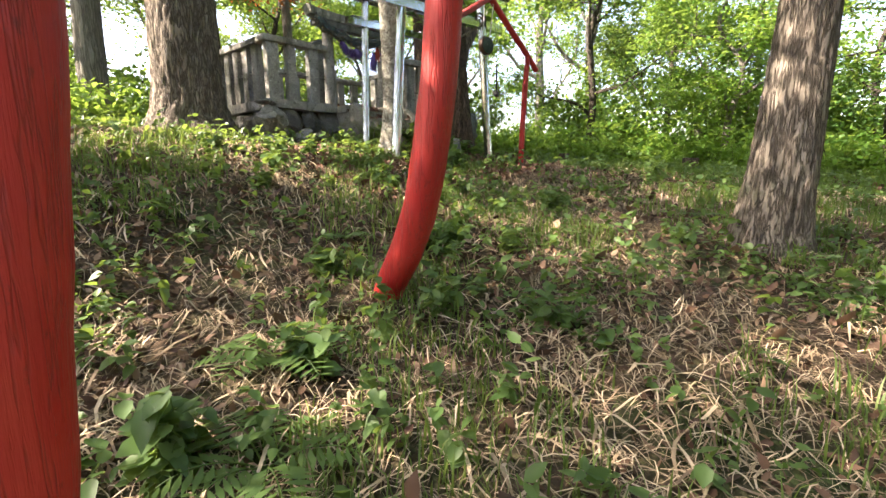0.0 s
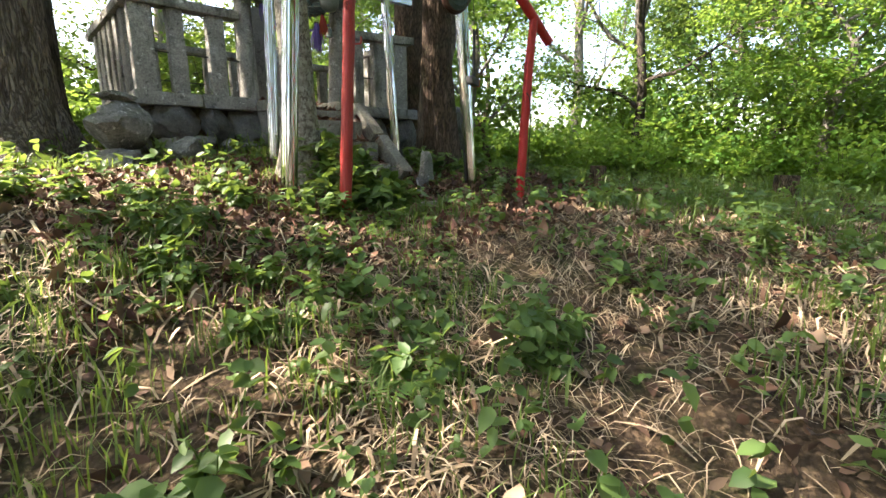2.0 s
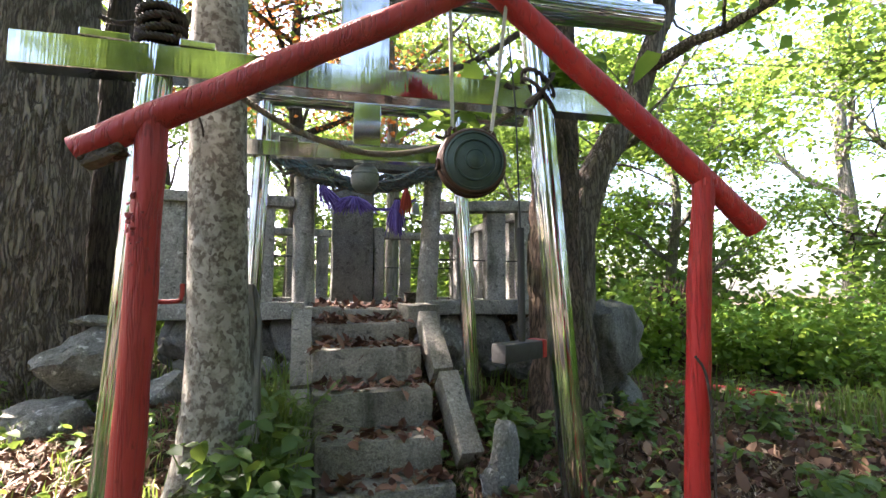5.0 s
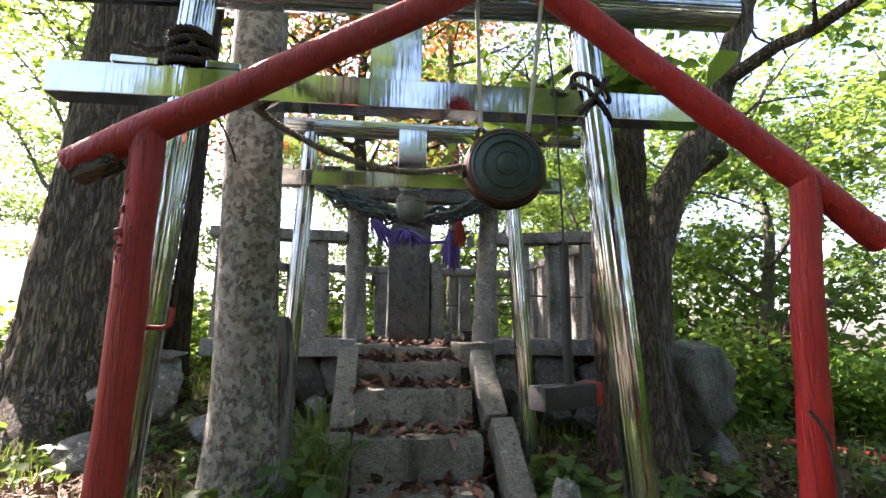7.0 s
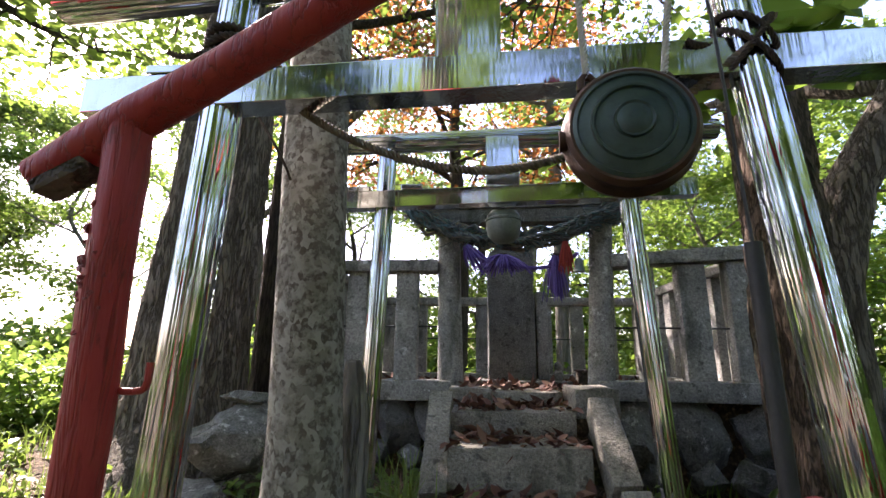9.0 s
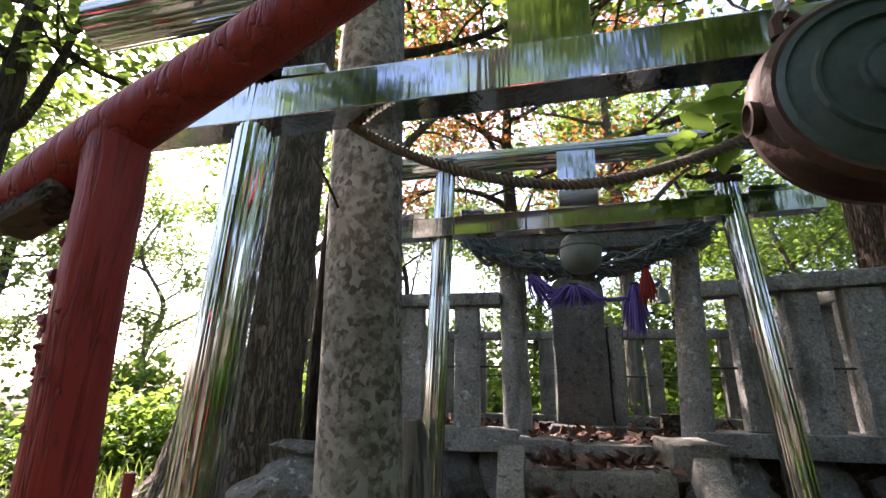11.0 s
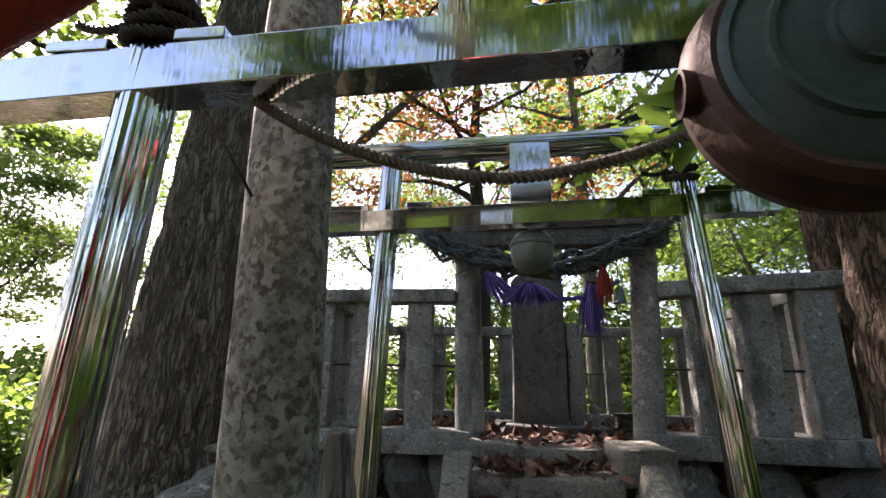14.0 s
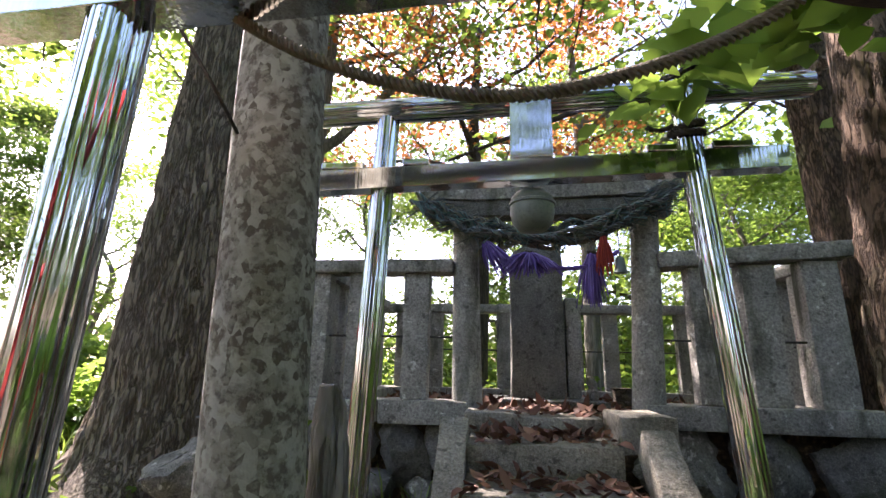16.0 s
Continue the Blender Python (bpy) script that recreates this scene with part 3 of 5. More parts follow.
FY = PY0 + 0.08
top_rail((PX0 - 0.10, FY - 0.11, RAIL0 - 0.01), (5.305, FY + 0.11, RAIL1 - 0.01), 11)
top_rail((6.745, FY - 0.11, RAIL0 + 0.02), (PX1 + 0.06, FY + 0.11, RAIL1 + 0.035), 12, 0.085)
top_rail((PX0 - 0.09, FY + 0.12, RAIL0 - 0.01), (PX0 + 0.13, PY1 + 0.02, RAIL1 - 0.01), 13)
top_rail((PX1 - 0.13, FY + 0.12, RAIL0 + 0.06), (PX1 + 0.05, PY1 + 0.02, RAIL1 + 0.06), 14)
top_rail((PX0 - 0.09, PY1 + 0.03, RAIL0 - 0.03), (PX1 + 0.09, PY1 + 0.25, RAIL1 - 0.03), 15)
for i, x in enumerate((4.27, 4.61, 5.04)):
    slab(x, FY, (0.22, 0.165, 0.19)[i], 0.13, z1=RAIL0 - 0.01, seed=20 + i)
for i, x in enumerate((7.02, 7.40, 7.80)):
    slab(x, FY, (0.15, 0.22, 0.24)[i], 0.13, z0=PTOP + 0.021, z1=RAIL0 + (0.033, 0.055, 0.08)[i], seed=30 + i)
for i in range(6):
    y = PY0 + 0.46 + i * 0.34
    slab(PX0 + 0.02, y, 0.12, 0.19, z1=RAIL0 - 0.01, seed=40 + i)
    slab(PX1 - 0.04, y, 0.12, 0.19, z1=RAIL0 + 0.06, seed=50 + i)
for i in range(9):
    slab(PX0 + 0.28 + i * 0.41, PY1 + 0.14, 0.17, 0.12, z1=RAIL0 - 0.03, seed=60 + i)
for x0, x1, y0, y1 in ((PX0 + 0.1, 5.3, FY, FY), (6.72, PX1 - 0.1, FY, FY), (PX0 + 0.02, PX0 + 0.02, PY0 + 0.4, PY1), (PX1 - 0.02, PX1 - 0.02, PY0 + 0.4, PY1), (PX0, PX1, PY1 + 0.14, PY1 + 0.14)):
    part("iron_rod", tube([(x0, y0, 2.84), (x1, y1, 2.84)], 0.008, 8), BLACK, fence, "thin rusty dark iron rod")

# ---- stairs ----
stairs = thing("stone_stairs", (5.9, 5.8, 1.2), "mossy concrete steps with dead leaves between sloping side stones", "stairs")
NOSES = ((4.66, 1.25), (5.38, 1.41), (5.64, 1.61), (5.88, 1.855), (6.19, 2.10), (6.60, 2.25), (7.06, 2.345))
for i, (y, z) in enumerate(NOSES):
    y1 = NOSES[i + 1][0] + 0.10 if i + 1 < len(NOSES) else 7.62
    x0, x1 = (5.40, 6.20) if i == 0 else (5.46, 6.26)
    part("step", block((x0, y, z - 0.5), (x1, y1, z), 0.02, 0.012, 5, i * 3.0), CONCRETE, stairs)


def ramp(x, y0, z0, y1, z1, w, seed):
    d = Vector((0, y1 - y0, z1 - z0))
    n = Vector((0, -d.z, d.y)).normalized()
    ang = math.atan2(d.z, d.y)
    mid = Vector((x, (y0 + y1) / 2, (z0 + z1) / 2)) - n * 0.09
    bm = block((-w / 2, -d.length / 2, -0.09), (w / 2, d.length / 2, 0.09), 0.012, 0, 4)
    bmesh.ops.rotate(bm, matrix=Matrix.Rotation(ang, 3, "X"), verts=bm.verts)
    bmesh.ops.translate(bm, vec=mid, verts=bm.verts)
    wobble(bm, 0.010, 5.0, seed)
    part("side_stone", bm, CONCRETE, stairs)


ramp(6.41, 5.50, 1.54, 6.00, 1.95, 0.15, 1)
ramp(6.38, 6.01, 1.97, 6.46, 2.36, 0.15, 2)
ramp(5.39, 6.12, 1.88, 6.67, 2.37, 0.15, 3)
ramp(5.37, 5.45, 1.42, 6.10, 1.86, 0.15, 4)
part("side_stone", block((5.42, 7.00, 2.25), (5.74, 7.27, 2.37), 0.02, 0.012, 3, 7), CONCRETE, stairs)
part("side_stone", block((6.28, 6.72, 2.20), (6.57, 7.20, 2.395), 0.02, 0.014, 3, 8), CONCRETE, stairs)

# ---- stone gate, stele ----
stone_gate = thing("stone_torii", (6.0, 7.42, PTOP), "old grey granite shrine gate with a weathered lintel", "shrine gate")
for x, top in ((5.415, 5.39), (6.63, 6.705)):
    part("gate_post", tube([(x, 7.42, 2.33), ((x + top) / 2, 7.42, 3.0), (top, 7.42, 3.74)], [0.108, 0.100, 0.095], 20), STONE, stone_gate)
lint = bmesh.new()
rows = []
for i in range(17):
    u = -1 + i / 8
    x = 5.98 + u * 0.96
    lift = 0.05 * u ** 4
    rows.append([lint.verts.new((x + 0.04 * u * (dz > 0.1), 7.42 + dy, 3.862 + 0.02 * u + lift + dz)) for dy, dz in ((-0.11, 0), (0.11, 0), (0.12, 0.13), (0.0, 0.165), (-0.12, 0.13))])
for a, b in zip(rows, rows[1:]):
    for j in range(5):
        lint.faces.new((a[j], a[(j + 1) % 5], b[(j + 1) % 5], b[j]))
lint.faces.new(rows[0][::-1])
lint.faces.new(rows[-1])
bmesh.ops.recalc_face_normals(lint, faces=lint.faces[:])
wobble(lint, 0.008, 5.0)
part("lintel", lint, STONE, stone_gate, smooth=False)
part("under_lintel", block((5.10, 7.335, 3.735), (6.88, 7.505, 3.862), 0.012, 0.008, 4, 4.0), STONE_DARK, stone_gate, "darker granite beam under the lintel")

stele = thing("stone_stele", (6.0, 8.6, 2.27), "tall dark granite memorial stone on a low plinth", "stele")
bm = block((5.75, 8.5, 2.36), (6.255, 8.70, 3.84), 0.04, 0.010, 5, 9.0)
for v in bm.verts:
    if v.co.z > 3.6:
        v.co.z -= 0.14 * ((v.co.x - 6.0) / 0.25) ** 2
part("slab", bm, STONE_DARK, stele)
part("plinth", block((5.58, 8.20, 2.26), (6.56, 8.95, 2.372), 0.015, 0.006, 4, 3.0), STONE_DARK, stele)
for i in range(5):
    part("carved_mark", block((5.96 + (i % 2) * 0.012, 8.490, 3.36 - i * 0.17), (6.04 + (i % 3) * 0.012, 8.499, 3.46 - i * 0.17), 0.003, 0.003, 1, i), STONE_DARK, stele)
stele_side = thing("side_stone_slab", (6.33, 8.6, 2.31), "narrow grey stone slab standing beside the memorial stone", "stone slab")
part("slab", block((6.268, 8.55, 2.374), (6.395, 8.68, 3.30), 0.03, 0.010, 4, 5.0), STONE, stele_side)

fig = lathe([(0.045, 0), (0.055, 0.03), (0.05, 0.07), (0.035, 0.10), (0.04, 0.13), (0.036, 0.16), (0.015, 0.185)], 20, None, (6.46, 8.42, 2.373))
wobble(fig, 0.012, 14.0)
tagged(part("stone_figurine", fig, ROCK), "small pale stone figurine on the plinth", "statue")
box = thing("offering_box", (6.74, 8.5, 2.31), "small brown wooden offering box beside the stele", "box")
part("body", block((6.66, 8.44, 2.30), (6.84, 8.58, 2.46), 0.008, 0.003, 1), WOOD_OLD, box)
part("lid", block((6.65, 8.43, 2.462), (6.85, 8.59, 2.482), 0.005, 0.002, 1), WOOD_OLD, box)

# ---- polished steel gates ----


def steel_pipe(points, radius, seed):
    """A drawn steel pipe whose wall carries fine lengthwise ripples."""
    sides = 84
    r = np.random.default_rng(seed)
    ripple = r.normal(size=sides) * 0.0013
    ripple = ripple + 0.0005 * np.sin(np.arange(sides) * 2 * math.pi * 17 / sides + seed)
    bm = tube(points, radius, sides)
    bm.verts.ensure_lookup_table()
    for ring in range(len(points)):
        vs = [bm.verts[ring * sides + k] for k in range(sides)]
        mid = sum((v.co for v in vs), Vector()) / sides
        for k, v in enumerate(vs):
            v.co += (v.co - mid).normalized() * ripple[k]
    return bm


def steel_gate(name, label, left, right, r, foot_l, foot_r, top, nuki, kasagi, kr, plaque, y_plate, kusabi=()):
    g = thing(name, (*((np.array(left) + np.array(right)) / 2), min(foot_l[2], foot_r[2])), label, "shrine gate")
    for p, f in ((left, foot_l), (right, foot_r)):
        part("pillar", steel_pipe([f, ((f[0] + p[0]) / 2, (f[1] + p[1]) / 2, (f[2] + top) / 2), (*p, top)], r, int(p[0] * 100)), CHROME_V, g, "mirror-polished steel pipe pillar")
    (x0, z0), (x1, z1), h, d = nuki
    bm = block((x0, y_plate - d / 2, -h / 2), (x1, y_plate + d / 2, h / 2), 0.003, 0, 0)
    for v in bm.verts:
        v.co.z += z0 + (z1 - z0) * (v.co.x - x0) / (x1 - x0)
    part("tie_beam", bm, CHROME_PLATE, g, "boxed tie beam of polished steel sheet", smooth=False)
    (x0, z0), (x1, z1), y = kasagi
    part("top_beam", steel_pipe([(x0, y, z0), ((x0 + x1) / 2, y, (z0 + z1) / 2), (x1, y, z1)], kr, 77), CHROME_H, g, "round polished steel top beam")
    (x0, z0, x1, z1, y) = plaque
    part("plaque", block((x0, y - 0.02, z0), (x1, y + 0.02, z1), 0.003, 0, 0), CHROME_PLATE, g, "blank polished steel name plaque", smooth=False)
    for x, z, w in kusabi:
        part("wedge", block((x - w / 2, y_plate - d / 2 - 0.006, z), (x + w / 2, y_plate + d / 2 + 0.006, z + 0.030), 0.004, 0, 0), CHROME_PLATE, g, smooth=False)
    return g


gate1 = steel_gate("steel_torii", "shrine gate of mirror-polished steel pipes and beams", (4.79, 4.80), (6.458, 4.79), 0.064, (4.635, 4.88, 1.25), (6.665, 4.74, 1.25), 3.90,
                   ((4.30, 3.425), (7.03, 3.53), 0.125, 0.10), ((4.08, 3.87), (7.28, 4.11), 4.83), 0.082, (5.49, 3.545, 5.71, 3.90, 4.80), 4.80, ((4.60, 3.499, 0.17), (4.92, 3.511, 0.13)))
gate2 = steel_gate("steel_torii", "smaller shrine gate of mirror-polished steel before the stairs", (5.108, 5.99), (6.452, 5.97), 0.052, (5.035, 5.99, 1.65), (6.585, 5.95, 1.65), 3.86,
                   ((4.72, 3.445), (6.84, 3.515), 0.10, 0.08), ((4.62, 3.81), (7.0, 3.878), 5.98), 0.059, (5.685, 3.535, 5.872, 3.83, 5.935), 5.96,
                   ((4.92, 3.502, 0.20), (5.26, 3.513, 0.12), (6.33, 3.548, 0.12), (6.62, 3.558, 0.16)))

# ---- red gable frame with the gong ----
gable = thing("red_gable_frame", (5.9, 4.2, 1.2), "red-painted timber gable frame of two posts and two rafters", "gate frame")
AL, AR, APEX = Vector((4.905, 4.26, 3.045)), Vector((6.83, 4.12, 2.985)), Vector((5.985, 4.20, 3.68))


def log(points, radii, seed, sides=24):
    bm = tube(points, radii, sides, smooth_steps=2)
    wobble(bm, 0.007, 7.0, seed)
    return bm


part("post", log([(4.838, 4.36, 1.18), (4.866, 4.33, 1.9), (4.888, 4.30, 2.5), AL - Vector((0, 0, 0.01))], [0.047, 0.046, 0.044, 0.043], 1), RED_OLD, gable)
part("post", log([(6.77, 4.18, 1.08), (6.80, 4.17, 1.9), (6.82, 4.15, 2.5), AR - Vector((0, 0, 0.01))], [0.047, 0.044, 0.042, 0.040], 2), RED, gable)
dl, dr = (AL - APEX).normalized(), (AR - APEX).normalized()
part("rafter", log([APEX - dl * 0.05, APEX.lerp(AL, 0.5), AL, AL + dl * 0.22], [0.042, 0.044, 0.044, 0.044], 3), RED_OLD, gable)
part("rafter", log([APEX - dr * 0.08 + Vector((0, 0.05, 0)), APEX.lerp(AR, 0.5) + Vector((0, 0.03, 0)), AR, AR + dr * 0.30], [0.046, 0.046, 0.045, 0.044], 4), RED, gable)
part("hook", tube([(4.91, 4.32, 2.505), (4.98, 4.305, 2.505), (4.998, 4.30, 2.515), (4.998, 4.30, 2.56)], 0.007, 8, smooth_steps=1), RED_OLD, gable)
for k in range(30):
    r = random.Random(700 + k)
    z, a, s = r.gauss(2.74, 0.085), r.uniform(-2.6, -0.2), r.uniform(0.006, 0.013)
    z = min(z, 2.92)
    x, y = 4.888 + 0.040 * math.cos(a), 4.275 + (2.9 - z) * 0.06 + 0.040 * math.sin(a)
    part("paint_blister", boulder((s * r.uniform(1.2, 2.6), s * r.uniform(1.2, 2.2), s * r.uniform(1.0, 2.4)), (x, y, z), k * 9.0, r.uniform(0, 3), 0.35), BLISTER, gable, "dark blistered lump of old paint")
end = AL + dl * 0.15
part("broken_end", block((end.x - 0.05, end.y - 0.03, end.z - 0.062), (end.x + 0.07, end.y + 0.03, end.z - 0.03), 0.01, 0.012, 2, 5.0, Matrix.Rotation(radians(-32), 4, "Y")), WOOD_OLD, gable, "dark rotten wood under the rafter end")
part("wire", tube([(6.84, 4.14, 1.5), (6.85, 4.13, 1.9), (6.82, 4.11, 2.1), (6.79, 4.10, 2.25), (6.76, 4.12, 2.3)], 0.005, 6, smooth_steps=2), ROPE_DARK, gable, "loose dark wire")

gong = thing("bronze_gong", (5.90, 4.20, 2.85), "flat green bronze temple gong hung on cords", "gong")
GC, GR = Vector((5.918, 4.255, 3.0)), 0.116
face = Matrix.Rotation(radians(90), 4, "X") @ Matrix.Rotation(0, 4, "Z")
tilt = Matrix.Rotation(radians(-8), 4, "Z")
prof = [(0.02, -0.06), (0.07, -0.06), (GR * 0.85, -0.05), (GR * 0.98, -0.03), (GR, 0.0), (GR, 0.026), (GR * 0.96, 0.034), (GR * 0.86, 0.040), (GR * 0.84, 0.036), (GR * 0.66, 0.044), (GR * 0.64, 0.050), (GR * 0.60, 0.050), (GR * 0.58, 0.045), (GR * 0.32, 0.052), (GR * 0.30, 0.058), (GR * 0.26, 0.056), (0.02, 0.062)]
disc = part("disc", lathe(prof, 64, tilt @ face, GC), BRONZE, gong)
part("rim", lathe([(GR * 0.99, -0.034), (GR + 0.008, -0.030), (GR + 0.012, -0.012), (GR + 0.007, -0.004), (GR + 0.004, 0.014), (GR + 0.005, 0.026), (GR * 0.97, 0.036)], 64, tilt @ face, GC), BRONZE_RIM, disc, "brown worn bronze rim")
for a in (0, 180):
    c = GC + Vector((math.cos(radians(a)) * (GR + 0.001), 0.012, -0.012))
    along = Matrix.Rotation(radians(90 if a == 0 else -90), 4, "Y")
    part("side_eye", lathe([(0.019, -0.03), (0.019, 0.004), (0.021, 0.010), (0.022, 0.014), (0.018, 0.015), (0.015, 0.006), (0.014, -0.022), (0.002, -0.024)], 24, tilt @ along, c), BRONZE_RIM, disc, "hollow bronze side eye")
for sx, a in ((-1, 130), (1, 50)):
    c = GC + Vector((math.cos(radians(a)) * GR, 0, math.sin(radians(a)) * GR))
    part("lug", tube([c + Vector((-0.012, 0, 0.0)), c + Vector((-0.012, 0, 0.03)), c + Vector((0.012, 0, 0.03)), c + Vector((0.012, 0, 0))], 0.008, 8, smooth_steps=1), BRONZE_RIM, disc)
    part("cord", twisted([c + Vector((0, 0, 0.025)), c.lerp(Vector((5.93 + 0.11 * sx, 4.22, 3.58)), 0.5), Vector((5.93 + 0.11 * sx, 4.22, 3.60))], 0.007, 3, 0.03), ROPE_WHITE, gong, "pale twisted cord")

mallet = thing("gong_mallet", (6.06, 4.17, 2.30), "black wooden mallet with a red end hanging on a wire", "mallet")
MT = Matrix.Rotation(radians(26.5), 4, "Z")
part("head", block((5.945, 4.135, 2.308), (6.155, 4.195, 2.370), 0.006, 0.001, 1, 0, MT), BLACK, mallet)
part("red_end", block((6.139, 4.194, 2.307), (6.173, 4.256, 2.371), 0.006, 0.001, 1, 0, MT), RED, mallet, "red-painted mallet end")
grip = part("handle", tube([(6.07, 4.175, 2.36), (6.065, 4.17, 2.76)], 0.013, 12), BLACK, mallet)
part("hanging_wire", tube([(6.065, 4.17, 2.75), (6.06, 4.19, 3.2), (6.05, 4.23, 3.52)], 0.003, 6), BLACK, grip)

# ---- bell, ropes and net ----
bell = thing("hanging_bell", (5.785, 6.04, 3.22), "round grey-green metal bell hung from the steel gate", "bell")
BC = Vector((5.785, 6.04, 3.325))
bell_body = part("body", lathe([(0.02, -0.10), (0.06, -0.092), (0.09, -0.06), (0.10, -0.01), (0.099, 0.03), (0.094, 0.045), (0.096, 0.052), (0.094, 0.06), (0.075, 0.085), (0.04, 0.098), (0.01, 0.10)], 36, None, BC), BELL, bell)
part("band", lathe([(0.099, 0.022), (0.105, 0.026), (0.105, 0.036), (0.098, 0.040)], 36, None, BC), BELL, bell_body)
part("lug", tube([BC + Vector((-0.02, 0, 0.095)), BC + Vector((0, 0, 0.13)), BC + Vector((0.02, 0, 0.095))], 0.006, 8, smooth_steps=1), BELL, bell)
for sx in (-1, 1):
    part("hanging_cord", tube([BC + Vector((0, 0, 0.125)), (5.785 + sx * 0.085, 5.92, 3.56)], 0.005, 6), ROPE_DARK, bell)

rope1 = thing("straw_rope", (5.7, 4.85, 3.19), "twisted grey hemp rope strung across the steel gate", "rope")
left_knot, right_knot = (4.79, 4.74, 3.61), (6.48, 4.72, 3.53)
low = np.array([left_knot, (4.84, 4.80, 3.575), (5.01, 4.84, 3.408), (5.20, 4.84, 3.29), (5.38, 4.84, 3.214), (5.58, 4.84, 3.168), (5.75, 4.84, 3.17), (6.01, 4.84, 3.238), (6.25, 4.83, 3.36), right_knot])
for _ in range(2):
    low = np.concatenate([low[:1], *[np.stack([p * 0.75 + q * 0.25, p * 0.25 + q * 0.75]) for p, q in zip(low, low[1:])], low[-1:]])
for k in range(3):
    part("strand", twisted(low, 0.014, 3, 0.045, only=k), ROPE, rope1)
part("tail", tube([(4.77, 4.88, 3.56), (4.80, 4.95, 3.47), (4.87, 4.98, 3.36), (4.90, 5.05, 3.28), (4.89, 5.12, 3.26)], 0.005, 8, smooth_steps=2), ROPE_DARK, rope1)


def knot(center, r, n, label, tilt=0.0, thick=0.014):
    k = thing("rope_knot", (center[0], center[1], center[2]), label, "rope")
    for i in range(n):
        z = center[2] + (i - n / 2) * 0.03
        a = [(center[0] + r * math.cos(t), center[1] + r * math.sin(t), z + 0.02 * math.sin(t + i) + tilt * r * (1 if i % 2 else -1) * math.cos(t)) for t in np.linspace(0, 2 * math.pi, 26)]
        part("coil", twisted(a, thick, 3, 0.05), ROPE_DARK, k)
    part("loose_end", twisted(sag((center[0] - r, center[1] - 0.02, center[2]), (center[0] - r - 0.12, center[1] - 0.05, center[2] - 0.02), 0.02), 0.011, 3, 0.04), ROPE_DARK, k)
    return k


knot((4.775, 4.81, 3.61), 0.082, 4, "dark rope wound round the steel pillar and beam")
knot((6.485, 4.79, 3.57), 0.082, 3, "dark rope crossed over the steel pillar and beam", 1.1, 0.009)
knot((6.46, 5.97, 3.68), 0.064, 2, "dark rope wound round the steel pillar and beam")

net = thing("rope_net", (6.0, 7.24, 3.5), "sagging bundle of old blue and green netting under the lintel", "net")
NA, NB = (5.06, 7.24, 3.83), (6.90, 7.24, 3.92)
core = sag(NA, NB, 0.33, 24)
for i in range(11):
    off = RNG.normal(size=3) * 0.034
    line = core + off + RNG.normal(size=core.shape) * 0.020
    part("net_strand", twisted(line, 0.014 + 0.007 * RNG.random(), 3, 0.11, 5, 90), NET if i % 4 else ROPE, net)
loose = bmesh.new()
for i in range(420):
    c = core[RNG.integers(1, 23)] + RNG.normal(size=3) * 0.03
    d = RNG.normal(size=3) * np.array((0.07, 0.03, 0.04))
    merge(loose, tube([c - d, c + RNG.normal(size=3) * 0.02, c + d + np.array((0, 0, -0.03))], [0.006, 0.005, 0.003], 5))
part("fray", loose, NET, net)


def tassel(name, at, length, spread, count, mat, label, sway=0.0):
    t = thing(name, at, label, "tassel")
    bm = bmesh.new()
    for _ in range(count):
        d = RNG.normal(size=3) * np.array((spread, spread * 0.5, 0.02))
        a = np.array(at)
        L = length * RNG.uniform(0.6, 1.0)
        merge(bm, tube([a + d * 0.2, a + d * 0.7 + np.array((sway * 0.5, 0, -L * 0.5)), a + d + np.array((sway, 0, -L))], [0.007, 0.006, 0.003], 5))
    part("threads", bm, mat, t)
    part("binding", twisted([np.array(at) + np.array((-0.03, 0, 0.01)), np.array(at) + np.array((0.03, 0, 0.01))], 0.016, 3, 0.03), ROPE_DARK, t)
    return t


tassel("purple_tassel", (5.85, 7.19, 3.40), 0.14, 0.11, 170, PURPLE, "frayed bunch of bright purple cords")
tassel("purple_tassel", (5.55, 7.21, 3.50), 0.24, 0.06, 45, PURPLE, "frayed blue and purple cord ends", 0.12)
tassel("dark_tassel", (6.27, 7.20, 3.40), 0.36, 0.045, 90, PURPLE, "long dark blue and purple tassel")
tassel("red_tassel", (6.35, 7.18, 3.52), 0.26, 0.035, 60, TASSEL_RED, "faded red cloth tassel")
swag = thing("cord_swag", (5.9, 7.2, 3.3), "dark cord looped below the netting", "cord")
part("strand", twisted(np.concatenate([sag((5.55, 7.20, 3.47), (5.85, 7.18, 3.36), 0.05), sag((5.85, 7.18, 3.36), (6.45, 7.20, 3.42), 0.09)]), 0.016, 3, 0.06), PURPLE, swag)
small_bell = thing("small_bell", (6.455, 7.20, 3.25), "small dark bell hung on the cord", "bell")
part("body", lathe([(0.045, -0.07), (0.042, -0.05), (0.034, 0.0), (0.028, 0.03), (0.01, 0.045)], 20, None, (6.455, 7.20, 3.34)), BELL, small_bell)
part("cord", tube([(6.455, 7.20, 3.38), (6.455, 7.21, 3.66)], 0.004, 6), ROPE_DARK, small_bell)

